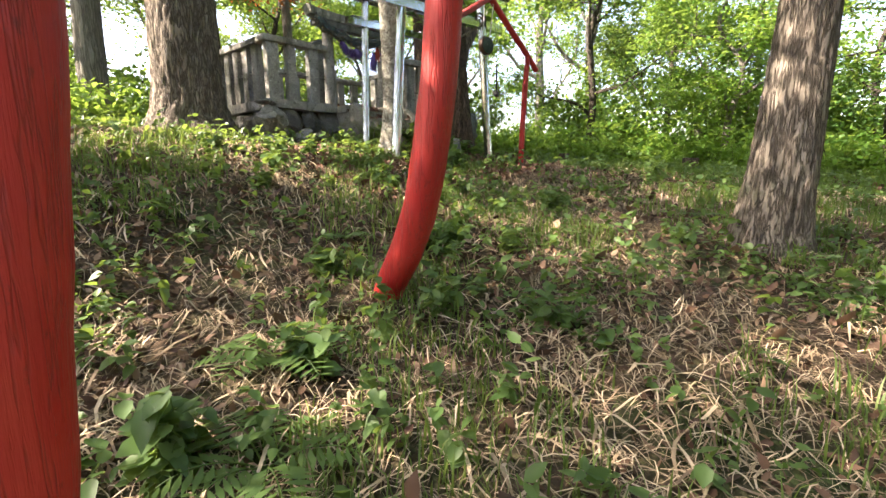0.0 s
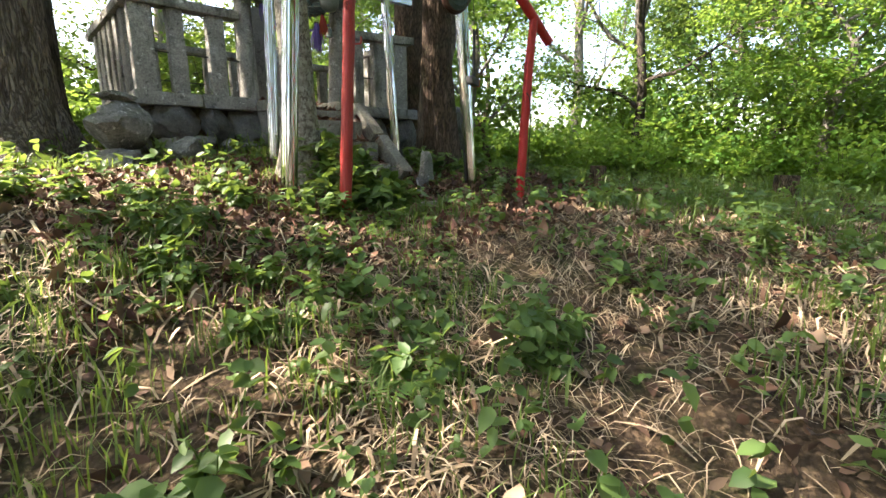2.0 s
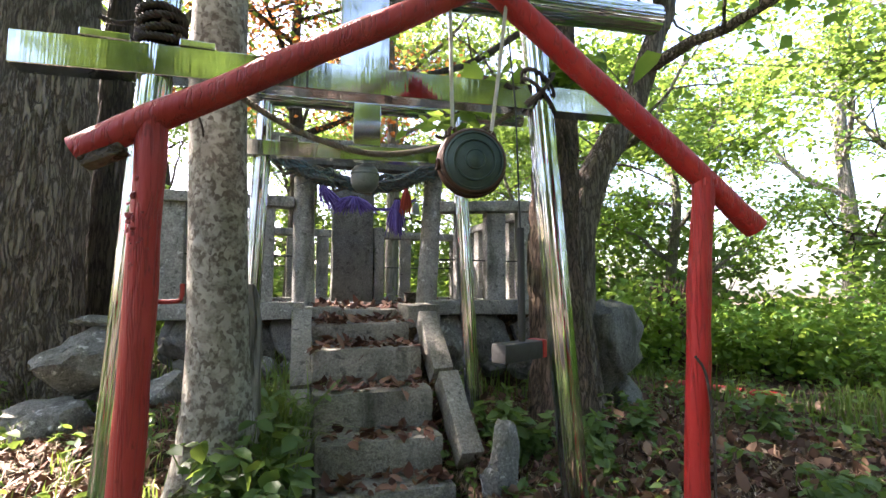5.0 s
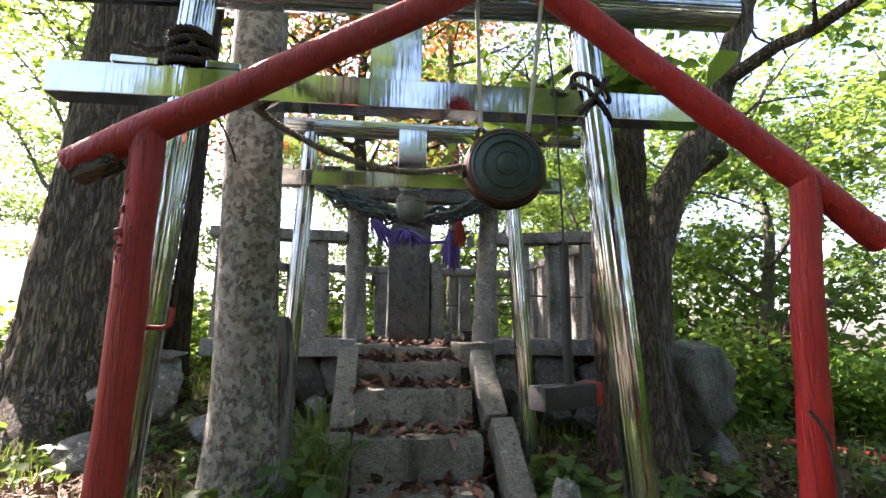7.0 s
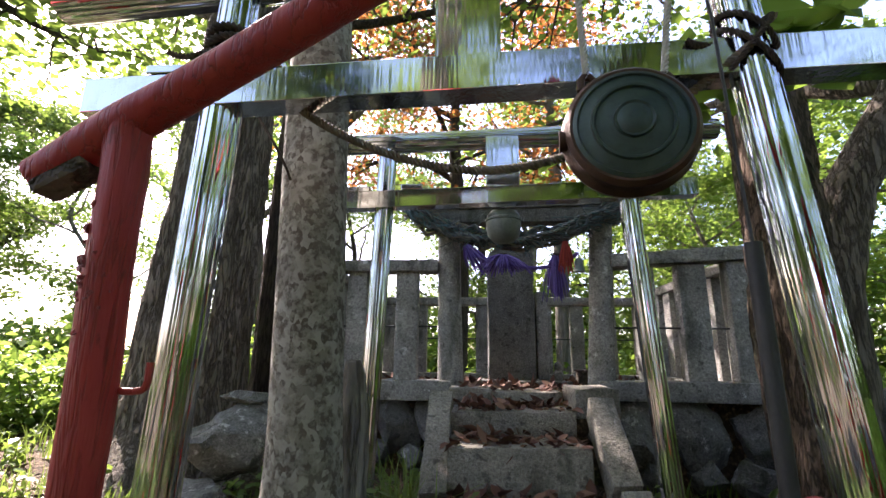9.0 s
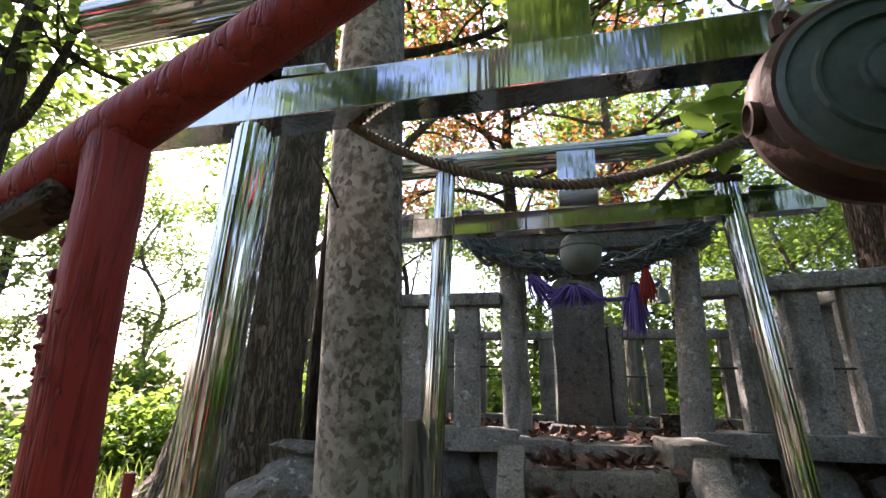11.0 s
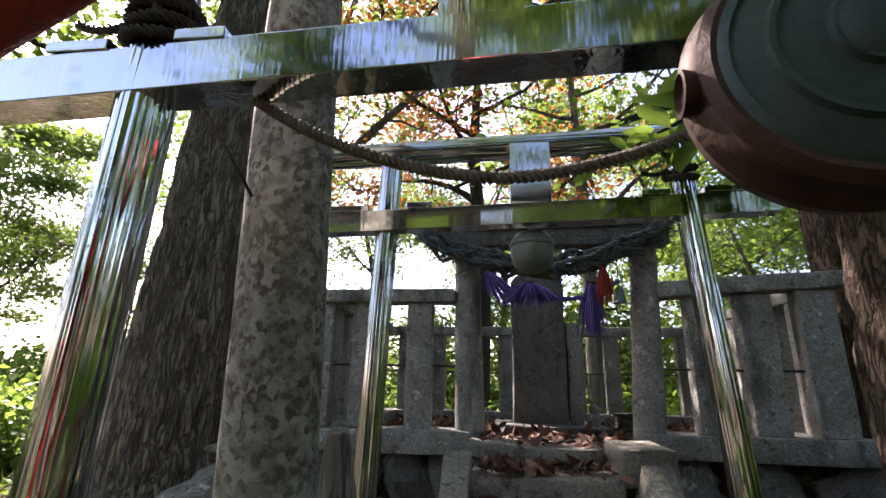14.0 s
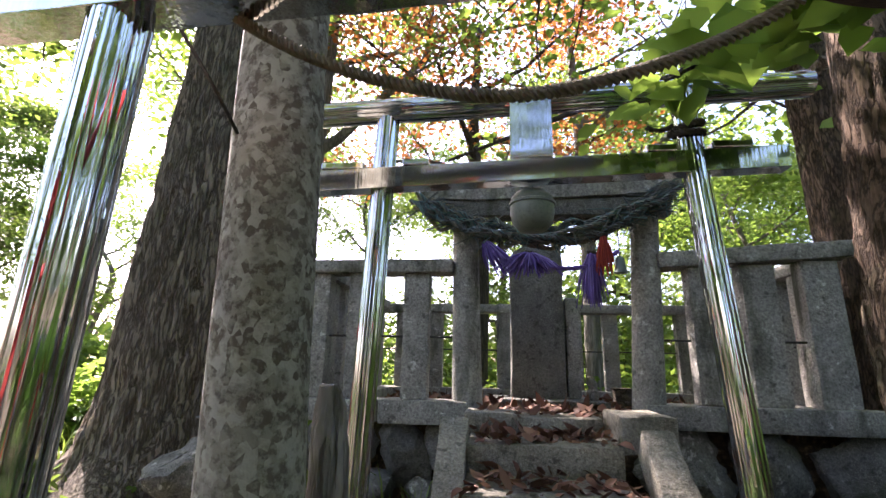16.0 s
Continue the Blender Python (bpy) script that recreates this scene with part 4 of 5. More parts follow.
# ---- the first red gate, passed at the start ----
front = thing("red_log_gate", (1.0, 1.5, 0.3), "red-painted crooked log posts of a gate on the slope", "gate")
part("post", log([(1.95, 2.12, 0.32), (1.99, 2.05, 0.58), (2.03, 1.90, 0.85), (2.045, 1.79, 1.2), (2.065, 1.70, 1.75), (2.08, 1.66, 2.3), (2.12, 1.62, 3.2)], [0.085, 0.098, 0.104, 0.106, 0.104, 0.10, 0.09], 5, 36), RED, front)
part("post", log([(0.03, 1.06, 0.02), (0.09, 1.06, 0.63), (0.155, 1.06, 1.2), (0.195, 1.06, 1.55), (0.25, 1.08, 2.3), (0.30, 1.10, 3.1)], [0.12, 0.115, 0.11, 0.105, 0.10, 0.10], 6, 36), RED, front)
part("crossbeam", log([(-0.25, 0.94, 3.13), (1.2, 1.36, 3.2), (2.55, 1.75, 3.22)], [0.09, 0.09, 0.085], 7, 24), RED, front)

# ---- stones and stumps ----


def rock(name, size, z, at, seed, mat, label, category="stone", turn=0.0, square=0.45):
    ob = part(name, boulder(size, (at[0], at[1], z), seed, turn, square), mat)
    return tagged(ob, label, category)


rock("corner_boulder", (0.62, 0.56, 0.56), 1.98, (3.86, 6.86), 4.0, ROCK, "large rough grey boulder at the terrace corner", "boulder", 0.15, 0.95)
rock("boulder", (0.66, 0.44, 0.36), 1.62, (3.78, 6.64), 5.0, ROCK, "flat grey boulder below the terrace corner", "boulder", 0.3, 0.8)
rock("boulder", (0.40, 0.34, 0.28), 1.76, (4.42, 6.80), 6.0, ROCK, "grey boulder at the foot of the terrace wall", "boulder")
rock("flat_stone", (0.42, 0.36, 0.10), 2.28, (3.90, 7.0), 14.0, ROCK, "flat grey stone lying on the corner boulder", "stone", 0.3, 0.7)
rock("standing_stone", (0.24, 0.20, 0.48), 1.48, (6.55, 5.36), 7.0, ROCK, "pale upright natural stone beside the steps", "stone", 0.4, 0.3)
rock("standing_stone", (0.16, 0.16, 0.26), 1.40, (6.46, 5.30), 8.0, ROCK, "small grey stone leaning by a larger one")
rock("step_stone", (0.20, 0.16, 0.22), 1.46, (5.36, 5.12), 9.0, CONCRETE, "small grey stone beside the steps")
rock("boulder", (0.75, 0.60, 0.80), 1.98, (8.16, 6.58), 10.0, STONE_DARK, "tall rough grey boulder beside the tree", "boulder", 0.3, 0.4)
rock("boulder", (0.50, 0.45, 0.42), 1.50, (8.35, 6.55), 11.0, STONE_DARK, "dark grey boulder beside the tree", "boulder", 0.9, 0.4)


def stump(at, r, h, label, seed):
    s = thing("tree_stump", (at[0], at[1], gz(*at)), label, "stump")
    z = gz(*at)
    bm = tube([(at[0], at[1], z - 0.05), (at[0], at[1], z + h * 0.5), (at[0] + 0.01, at[1], z + h)], [r * 1.15, r, r * 0.95], 20)
    wobble(bm, r * 0.12, 9.0, seed)
    part("bark", bm, BARK_BROWN, s)
    part("cut_top", tube([(at[0] + 0.01, at[1], z + h - 0.01), (at[0] + 0.01, at[1], z + h + 0.008)], r * 0.9, 20), WOOD_OLD, s, "grey sawn top")


stump((10.1, 5.15), 0.13, 0.40, "short brown sawn stump in the grass", 1.0)
stump((11.75, 2.90), 0.17, 0.36, "short dark stump at the edge of the grass", 2.0)
stub = thing("broken_post", (5.09, 5.52, 1.5), "broken grey weathered wooden post by the steel pillar", "post")
bm = tube([(5.10, 5.54, 1.38), (5.095, 5.53, 2.0), (5.09, 5.52, 2.45), (5.085, 5.51, 2.565)], [0.075, 0.07, 0.062, 0.035], 18, smooth_steps=2)
wobble(bm, 0.016, 9.0, 3.0)
part("wood", bm, BARK_PALE, stub)

PC = (11.1, 8.85)
pile = thing("stick_pile", (*PC, gz(*PC)), "brown dry sticks stacked upright in a heap", "brushwood")
rng = np.random.default_rng(5)
for i in range(80):
    a, r = rng.uniform(0, 2 * math.pi), rng.uniform(0.05, 0.52)
    x, y = PC[0] + math.cos(a) * r, PC[1] + math.sin(a) * r
    part("stick", tube([(x, y, gz(x, y) - 0.03), (PC[0] + (x - PC[0]) * 0.7, PC[1] + (y - PC[1]) * 0.7, gz(x, y) + 0.6), (PC[0] + rng.normal() * 0.16, PC[1] + rng.normal() * 0.16, gz(x, y) + rng.uniform(0.95, 1.45))], [0.026, 0.022, 0.012], 7), BARK_BROWN, pile)
fallen = thing("fallen_red_pole", (10.6, 7.4, gz(10.6, 7.4)), "faded red wooden pole lying on the ground", "pole")
part("wood", log([(9.7, 7.5, gz(9.7, 7.5) + 0.07), (10.3, 7.2, gz(10.3, 7.2) + 0.06), (10.9, 6.9, gz(10.9, 6.9) + 0.06)], [0.05, 0.05, 0.045], 8, 14), RED_OLD, fallen)

# ---- trees near the path ----
tree("lichened_tree", (4.95, 5.20, 1.30), [(4.98, 5.27, 1.40), (4.975, 5.27, 2.2), (4.95, 5.27, 3.0), (4.925, 5.27, 3.6), (4.91, 5.27, 4.6), (5.0, 5.37, 9.0)], [0.175, 0.138, 0.137, 0.133, 0.12, 0.06],
     LICHEN_BARK, LEAF_MID, "straight grey tree with a lichen-patched trunk", 6, per=17, spread=0.48, flare=0.75, furrow=0.012, seed=1.1, limb_from=0.66, limb_len=2.8, crown_low=5.0)
tree("big_tree", (3.05, 7.68, 1.7), [(2.98, 7.66, 1.6), (3.02, 7.67, 2.6), (3.07, 7.70, 4.0), (3.12, 7.75, 6.0), (3.15, 7.9, 10.0)], [0.54, 0.48, 0.44, 0.38, 0.18],
     BARK, LEAF_DARK, "massive old tree with furrowed grey-brown bark", 11, per=38, spread=0.48, flare=0.75, furrow=0.09, seed=2.1, sides=90, limb_from=0.55, limb_len=4.2, steps=110, crown_low=5.2)
tree("big_tree", (3.46, 8.40, 1.8), [(3.45, 8.40, 1.7), (3.46, 8.40, 4.0), (3.55, 8.45, 9.0)], [0.21, 0.18, 0.10],
     BARK_DARK, LEAF_DARK, "dark tall tree standing close behind the massive one", 5, per=12, spread=0.48, flare=0.5, furrow=0.09, seed=2.7, sides=60, limb_from=0.65, limb_len=3.4, crown_low=5.4)
tree("slope_tree", (4.45, 0.40, 0.30), [(4.84, 0.47, 0.25), (4.88, 0.45, 0.9), (4.96, 0.40, 1.9), (5.02, 0.37, 2.8), (5.12, 0.33, 6.5), (5.2, 0.23, 9.0)], [0.32, 0.265, 0.225, 0.205, 0.16, 0.09],
     BARK, LEAF_MID, "leaning slope tree with rough furrowed grey bark", 8, per=150, spread=0.48, flare=0.7, furrow=0.10, seed=3.1, sides=80, limb_from=0.5, limb_len=4.0, steps=110, crown_low=4.2)
tree("stair_tree", (7.26, 5.86, 1.4), [(7.28, 5.84, 1.3), (7.26, 5.88, 2.1), (7.24, 5.92, 2.8), (7.30, 5.98, 3.5), (7.40, 6.1, 4.8), (7.55, 6.3, 8.0)], [0.25, 0.215, 0.205, 0.185, 0.15, 0.07],
     BARK_BROWN, LEAF_BRIGHT, "brown scaly-barked tree beside the stairs", 6, per=12, spread=0.48, flare=0.6, furrow=0.14, seed=4.1, sides=60, limb_from=0.6, limb_len=2.8, steps=90, crown_low=4.5)
tree("stair_tree", (7.74, 6.50, 1.50), [(7.74, 6.50, 1.40), (7.72, 6.48, 2.3), (7.74, 6.46, 3.0), (7.95, 6.4, 3.6), (8.35, 6.3, 4.3), (8.8, 6.2, 5.6)], [0.27, 0.24, 0.22, 0.16, 0.13, 0.08],
     BARK, LEAF_BRIGHT, "grey tree forking outwards beside the stairs", 6, per=8, spread=0.48, flare=0.5, furrow=0.10, seed=4.7, sides=60, limb_from=0.6, limb_len=2.6, steps=90, crown_low=4.0)
tree("pale_tree", (2.53, 10.74, 1.8), [(2.50, 10.74, 1.6), (2.60, 10.74, 5.0), (2.8, 10.8, 9.0)], [0.26, 0.22, 0.11],
     BARK_PALE, LEAF_MID, "pale-barked tree on the bright edge of the hill", 6, per=26, spread=0.48, flare=0.4, seed=5.1, limb_from=0.55, limb_len=3.2, crown_low=5.0)
tree("rust_leaved_tree", (5.3, 12.0, 2.15), [(5.3, 12.0, 2.05), (5.35, 12.0, 4.5), (5.2, 12.1, 7.0), (5.3, 12.2, 9.5)], [0.17, 0.15, 0.11, 0.05],
     BARK_DARK, LEAF_RUST, "slim dark tree with rust-red and green leaves", 9, leaf=(0.10, 0.036), per=48, spread=0.5, flare=0.3, seed=6.1, limb_from=0.42, limb_len=2.4)
tree("slim_tree", (7.1, 11.6, 2.15), [(7.1, 11.6, 2.05), (7.12, 11.6, 5.0), (7.0, 11.7, 8.5)], [0.13, 0.115, 0.06],
     BARK_PALE, LEAF_MID, "slim grey tree behind the stone fence", 7, leaf=(0.10, 0.036), per=10, spread=0.5, flare=0.3, seed=6.7, limb_from=0.5, limb_len=2.2)

tree("fence_tree", (8.51, 7.94, 1.3), [(8.55, 7.94, 1.1), (8.53, 7.94, 2.5), (8.47, 7.94, 4.0), (8.4, 8.0, 6.0), (8.4, 8.2, 9.5)], [0.33, 0.285, 0.27, 0.22, 0.10],
     BARK_BROWN, LEAF_BRIGHT, "tall brown furrowed tree beside the stone fence", 7, per=14, spread=0.48, flare=0.5, furrow=0.10, seed=7.3, sides=60, limb_from=0.6, limb_len=3.0, steps=80, crown_low=4.4)

# Unseen tree, added so that its high crown shades the upper slope.
tree("broadleaf_tree", (0.5, 6.9, 1.4), [(0.5, 6.9, 1.2), (0.52, 6.9, 4.0), (0.45, 6.95, 6.0), (0.4, 7.0, 8.4)], [0.17, 0.14, 0.11, 0.05],
     BARK_DARK, LEAF_MID, "unseen broadleaf tree with a high crown, added to shade the slope", 9, leaf=(0.13, 0.05), per=19, spread=0.45, flare=0.4, seed=8.1, limb_from=0.5, limb_len=1.9, crown_low=4.6)

# ---- woods around ----


def wood_tree(name, bark, leaves, label, seed, height=9.0, limbs=11, per=46, spread=0.42, leaf=(0.15, 0.055), r=0.16, limb_from=0.15, limb_len=3.0):
    rng = np.random.default_rng(int(seed * 10))
    pts = [(0, 0, -0.1)] + [(rng.normal() * 0.12 * i, rng.normal() * 0.12 * i, height * i / 4) for i in range(1, 5)]
    return tree(name, (0, 0, 0), pts, list(np.linspace(r, r * 0.3, 5)), bark, leaves, label, limbs, leaf, per, spread, 0.4, 0.06, seed, 20, limb_from, limb_len, 30, "trees of the wood")


KINDS = [wood_tree("maple_tree", BARK_PALE, LEAF_BRIGHT, "maple with layered bright green foliage", 11.3, 8.0),
         wood_tree("broadleaf_tree", BARK_DARK, LEAF_MID, "broadleaf tree with mid-green foliage", 12.7, 9.5),
         wood_tree("dark_broadleaf_tree", BARK_DARK, LEAF_DARK, "broadleaf tree with dense dark green foliage", 13.9, 8.5, 11, 115),
         wood_tree("open_tree", BARK_PALE, LEAF_BRIGHT, "pale-trunked tree with open feathery foliage", 14.1, 9.0, 8, 26, 0.42, (0.12, 0.045), 0.2, 0.3)]
# The tree at (-2.6, 5.9) is out of view, added to shade the lower slope.
PLACES = [(12.6, 10.5, 0, 0.8), (14.8, 6.8, 1, 0.85), (13.2, 14.0, 1, 1.0), (16.5, 3.2, 0, 0.9), (18.3, 8.57, 3, 1.15), (15.5, -0.5, 1, 0.9), (20.5, 5.0, 0, 1.0), (22.0, 13.0, 3, 1.2), (19.0, -4.5, 1, 1.0), (13.5, -4.5, 1, 1.0),
          (10.6, 12.8, 0, 0.75), (9.2, 16.0, 1, 1.0), (5.8, 16.5, 1, 0.9), (7.6, 20.0, 3, 1.1), (0.6, 13.4, 3, 0.85), (1.6, 18.5, 1, 1.0), (-4.5, 20.0, 3, 1.0), (5.6, -8.5, 2, 1.0), (1.0, -9.0, 2, 1.0), (11.0, -6.5, 2, 1.0), (6.3, -5.2, 1, 0.9), (-1.5, -6.0, 2, 1.0), (8.5, -5.5, 1, 1.0), (3.5, -7.0, 2, 1.0), (-9.0, 1.0, 1, 1.0), (-2.6, 5.9, 1, 0.9), (-8.5, 10.5, 1, 1.1), (-10.0, 15.0, 1, 1.0), (-7.0, 17.5, 0, 1.1), (-14.0, 13.0, 3, 1.2), (13.0, -8.0, 1, 1.1), (-2.8, 18.5, 3, 1.1),
          (-5.5, -3.0, 1, 1.0), (9.5, -9.0, 2, 1.0), (2.0, -11.0, 1, 1.1), (-8.0, -8.0, 2, 1.1),
          (26.0, 8.0, 2, 1.2), (25.0, 0.0, 1, 1.2), (28.0, 15.0, 0, 1.3), (24.0, 20.0, 1, 1.3), (16.0, 19.0, 0, 1.1), (14.0, 24.0, 2, 1.2), (5.0, 25.0, 1, 1.2), (-6.0, 24.0, 0, 1.1), (-13.0, 17.0, 2, 1.2), (-14.0, 6.0, 1, 1.2), (25.0, -8.0, 2, 1.2), (32.0, 5.0, 1, 1.3)]
first = {}
for i, (x, y, k, s) in enumerate(PLACES):
    m = Matrix.Translation((x, y, gz(x, y))) @ Matrix.Rotation(i * 2.1, 4, "Z") @ Matrix.Scale(s, 4)
    if k not in first:
        first[k] = True
        KINDS[k].matrix_basis = m
    else:
        copy_thing(KINDS[k], m)

BUSHES = [bush("shrub", (0, 0, 0), (2.2, 2.2, 1.6), LEAF_BRIGHT, "dense green shrub at the edge of the clearing", 46, 38, (0.12, 0.045), 21.0, "shrubs"),
          bush("shrub", (0, 0, 0), (2.4, 2.0, 1.3), LEAF_BRIGHT, "bright young green shrub at the edge of the clearing", 46, 38, (0.13, 0.05), 22.0, "shrubs"),
          bush("shrub", (0, 0, 0), (2.6, 2.4, 2.1), LEAF_MID, "tall mid-green shrub at the edge of the clearing", 56, 42, (0.12, 0.045), 23.0, "shrubs")]
SPOTS = [(9.9, 9.0, 0, 1.0), (12.2, 8.0, 1, 0.9), (13.4, 6.2, 0, 0.9), (14.6, 4.4, 1, 0.9), (15.0, 2.4, 0, 0.9), (14.2, 0.4, 1, 1.0), (13.2, -1.8, 1, 1.0), (10.6, -2.8, 0, 1.1), (9.0, 11.0, 1, 1.0), (11.2, 10.4, 1, 1.1), (7.2, 12.6, 0, 1.0), (5.2, 13.4, 1, 1.1), (6.3, 11.4, 1, 0.8),
         (3.6, 11.3, 0, 0.9), (1.8, 10.2, 1, 1.0), (0.4, 9.0, 1, 0.9), (1.3, 12.4, 0, 1.1), (-2.8, 9.2, 1, 0.8), (8.4, 13.6, 2, 1.1), (15.6, 7.0, 0, 1.2), (16.2, 4.6, 0, 1.2), (17.2, 1.2, 2, 1.2), (13.4, 8.8, 1, 1.2), (4.2, 10.9, 1, 0.7), (8.3, 10.6, 0, 0.8), (-4.5, 3.5, 2, 1.0), (-4.0, 0.2, 0, 1.0), (17.5, 7.0, 2, 1.5), (18.5, 2.5, 2, 1.5), (17.5, -1.5, 0, 1.5), (14.0, 12.5, 2, 1.5), (11.5, 14.0, 0, 1.6), (8.0, 16.5, 2, 1.7), (4.0, 16.0, 0, 1.6), (0.5, 15.5, 1, 1.6), (-3.5, 13.0, 1, 1.5), (-6.5, 10.0, 0, 1.5), (21.0, 10.0, 0, 2.0), (22.0, 3.0, 2, 2.0)]
first = {}
for i, (x, y, k, s) in enumerate(SPOTS):
    m = Matrix.Translation((x, y, gz(x, y) - 0.02)) @ Matrix.Rotation(i * 1.7, 4, "Z") @ Matrix.Scale(s, 4)
    if k not in first:
        first[k] = True
        BUSHES[k].matrix_basis = m
    else:
        copy_thing(BUSHES[k], m)

# ---- ground cover ----
rng = np.random.default_rng(11)


def scatter(n, x0, x1, y0, y1, keep=None):
    p = np.stack([rng.uniform(x0, x1, n), rng.uniform(y0, y1, n)], 1)
    ok = ~((p[:, 0] > 5.42) & (p[:, 0] < 6.26) & (p[:, 1] > 4.72) & (p[:, 1] < 7.1)) & ~((p[:, 0] > PX0) & (p[:, 0] < PX1) & (p[:, 1] > PY0 - 0.05) & (p[:, 1] < PY1 + 0.3))
    if keep is not None:
        ok &= keep(p)
    p = p[ok]
    return np.c_[p, ground_height(p[:, 0], p[:, 1])]


def patchy(scale, seed, level, soft):
    def keep(p):
        f = np.sin(p[:, 0] * scale + seed) * np.sin(p[:, 1] * scale * 1.1 + seed * 2) + 0.6 * np.sin(p[:, 0] * scale * 2.3 - p[:, 1] * scale * 1.7 + seed)
        return rng.random(len(p)) < np.clip((f - level) / soft + 0.5, 0.04, 1)
    return keep


def blades(name, pts, height, width, mat, label, lean=0.5):
    """Bent strips, three triangles each."""
    n = len(pts)
    a = rng.uniform(0, 2 * math.pi, n)
    d = np.stack([np.cos(a), np.sin(a), np.zeros(n)], 1)
    s = np.stack([-np.sin(a), np.cos(a), np.zeros(n)], 1)
    h = height * rng.uniform(0.45, 1.4, (n, 1))
    w = width * rng.uniform(0.6, 1.3, (n, 1))
    b = lean * rng.uniform(0.2, 1.6, (n, 1))
    up = np.array((0, 0, 1.0))
    mid = pts + d * h * b * 0.35 + up * h * 0.6
    tip = pts + d * h * b + up * h * (1 - 0.25 * b)
    v = np.stack([pts - s * w - up * 0.01, pts + s * w - up * 0.01, mid - s * w * 0.8, mid + s * w * 0.8, tip], 1).reshape(-1, 3)
    i = np.arange(n)[:, None] * 5
    f = np.concatenate([i + np.array((0, 1, 3)), i + np.array((0, 3, 2)), i + np.array((2, 3, 4))], 0)
    return tagged(fast_mesh(name, v, f, mat), label, "grass", kind="stuff")


def straw(name, pts, length, width, label):
    """Arched strips lying on the soil."""
    n = len(pts)
    a = rng.uniform(0, 2 * math.pi, n)
    d = np.stack([np.cos(a), np.sin(a), np.zeros(n)], 1)
    s = np.stack([-np.sin(a), np.cos(a), np.zeros(n)], 1)
    L = length * rng.uniform(0.4, 1.5, (n, 1))
    w = width * rng.uniform(0.5, 1.4, (n, 1))
    bow = rng.normal(size=(n, 1)) * 0.25 * L
    rise = rng.uniform(0.01, 0.06, n)
    rows = []
    for f, r in ((0, 0.15), (0.33, 0.8), (0.67, 1.0), (1, 0.2)):
        c = pts + d * L * f + s * bow * f * (1 - f) * 2
        c[:, 2] = ground_height(c[:, 0], c[:, 1]) + 0.004 + rise * r
        k = w * (1.0 if 0 < f < 1 else 0.5)
        rows += [c - s * k, c + s * k]
    v = np.stack(rows, 1).reshape(-1, 3)
    i = np.arange(n)[:, None] * 8
    f = np.concatenate([i + np.array((q, q + 1, q + 3, q + 2)) for q in (0, 2, 4)], 0)
    return tagged(fast_mesh(name, v, f, STRAW), label, "straw", kind="stuff")


def flat_litter(name, pts, length, width, mat, label, tilt=0.35, lift=0.012):
    n = len(pts)
    v, f = fine_leaf_arrays(pts + np.c_[np.zeros((n, 2)), rng.uniform(0.004, lift, n)], length, width, 1 - tilt, 0.0, rng, 0.4)
    return tagged(fast_mesh(name, v, f, mat), label, "leaf litter", kind="stuff")


def tufts(n, per, radius, region, keep=None):
    c = scatter(n, *region, keep)
    p = np.repeat(c, per, axis=0) + np.c_[rng.normal(size=(len(c) * per, 2)) * radius, np.zeros(len(c) * per)]
    p[:, 2] = ground_height(p[:, 0], p[:, 1])
    return p


NEAR = (-1.0, 9.5, -1.2, 6.9)
WIDE = (-7.0, 18.0, -6.0, 14.0)
blades("grass", tufts(2600, 16, 0.07, NEAR, lambda p: patchy(1.3, 0.4, 0.1, 0.8)(p) & ~((p[:, 0] > 6.3) & (p[:, 1] > 3.7) & (rng.random(len(p)) < 0.75))), 0.15, 0.0042, GRASS, "tufts of green grass on the slope")
blades("far_grass", tufts(2600, 14, 0.15, WIDE, lambda p: ~((p[:, 0] > -0.5) & (p[:, 0] < 9.6) & (p[:, 1] > -1) & (p[:, 1] < 7.0))), 0.26, 0.009, GRASS, "longer green grass at the edge of the clearing")
straw("dry_straw", scatter(60000, *NEAR, patchy(1.1, 2.2, -0.3, 1.3)), 0.14, 0.0023, "flattened pale dry straw on the soil")
straw("dry_straw", scatter(11000, *NEAR, patchy(0.8, 5.2, -0.2, 1.0)), 0.20, 0.0062, "long pale dead grass stalks on the soil")
flat_litter("dead_leaves", scatter(26000, *NEAR, patchy(0.9, 4.0, -0.5, 1.5)), 0.055, 0.016, DRY, "brown dead leaves on the soil", 0.5, 0.025)
flat_litter("dead_leaves", scatter(12000, 3.0, 9.0, 3.4, 6.9), 0.062, 0.02, DRY_RED, "red-brown dead leaves near the shrine", 0.55, 0.03)
flat_litter("dead_leaves", scatter(9000, 6.35, 10.5, 3.4, 7.1), 0.085, 0.03, DRY, "brown and pale dead leaves beside the stairs", 0.5, 0.04)
flat_litter("far_dead_leaves", scatter(16000, *WIDE), 0.10, 0.035, DRY, "brown dead leaves under the trees")

# leaves on the steps and on the terrace
p = np.stack([rng.uniform(5.48, 6.24, 900), rng.uniform(4.70, 7.6, 900)], 1)
zz = np.full(len(p), NOSES[0][1])
for y, z in NOSES[1:]:
    zz = np.where(p[:, 1] > y + 0.02, z, zz)
flat_litter("step_leaves", np.c_[p, zz + 0.002], 0.085, 0.028, DRY_RED, "dry red-brown leaves lying on the steps", 0.3, 0.02)
p = np.stack([rng.uniform(PX0 + 0.3, PX1 - 0.3, 900), rng.uniform(7.5, PY1, 900)], 1)
flat_litter("terrace_leaves", np.c_[p, np.full(len(p), 2.315)], 0.085, 0.028, DRY_RED, "dry red-brown leaves on the terrace", 0.3, 0.02)


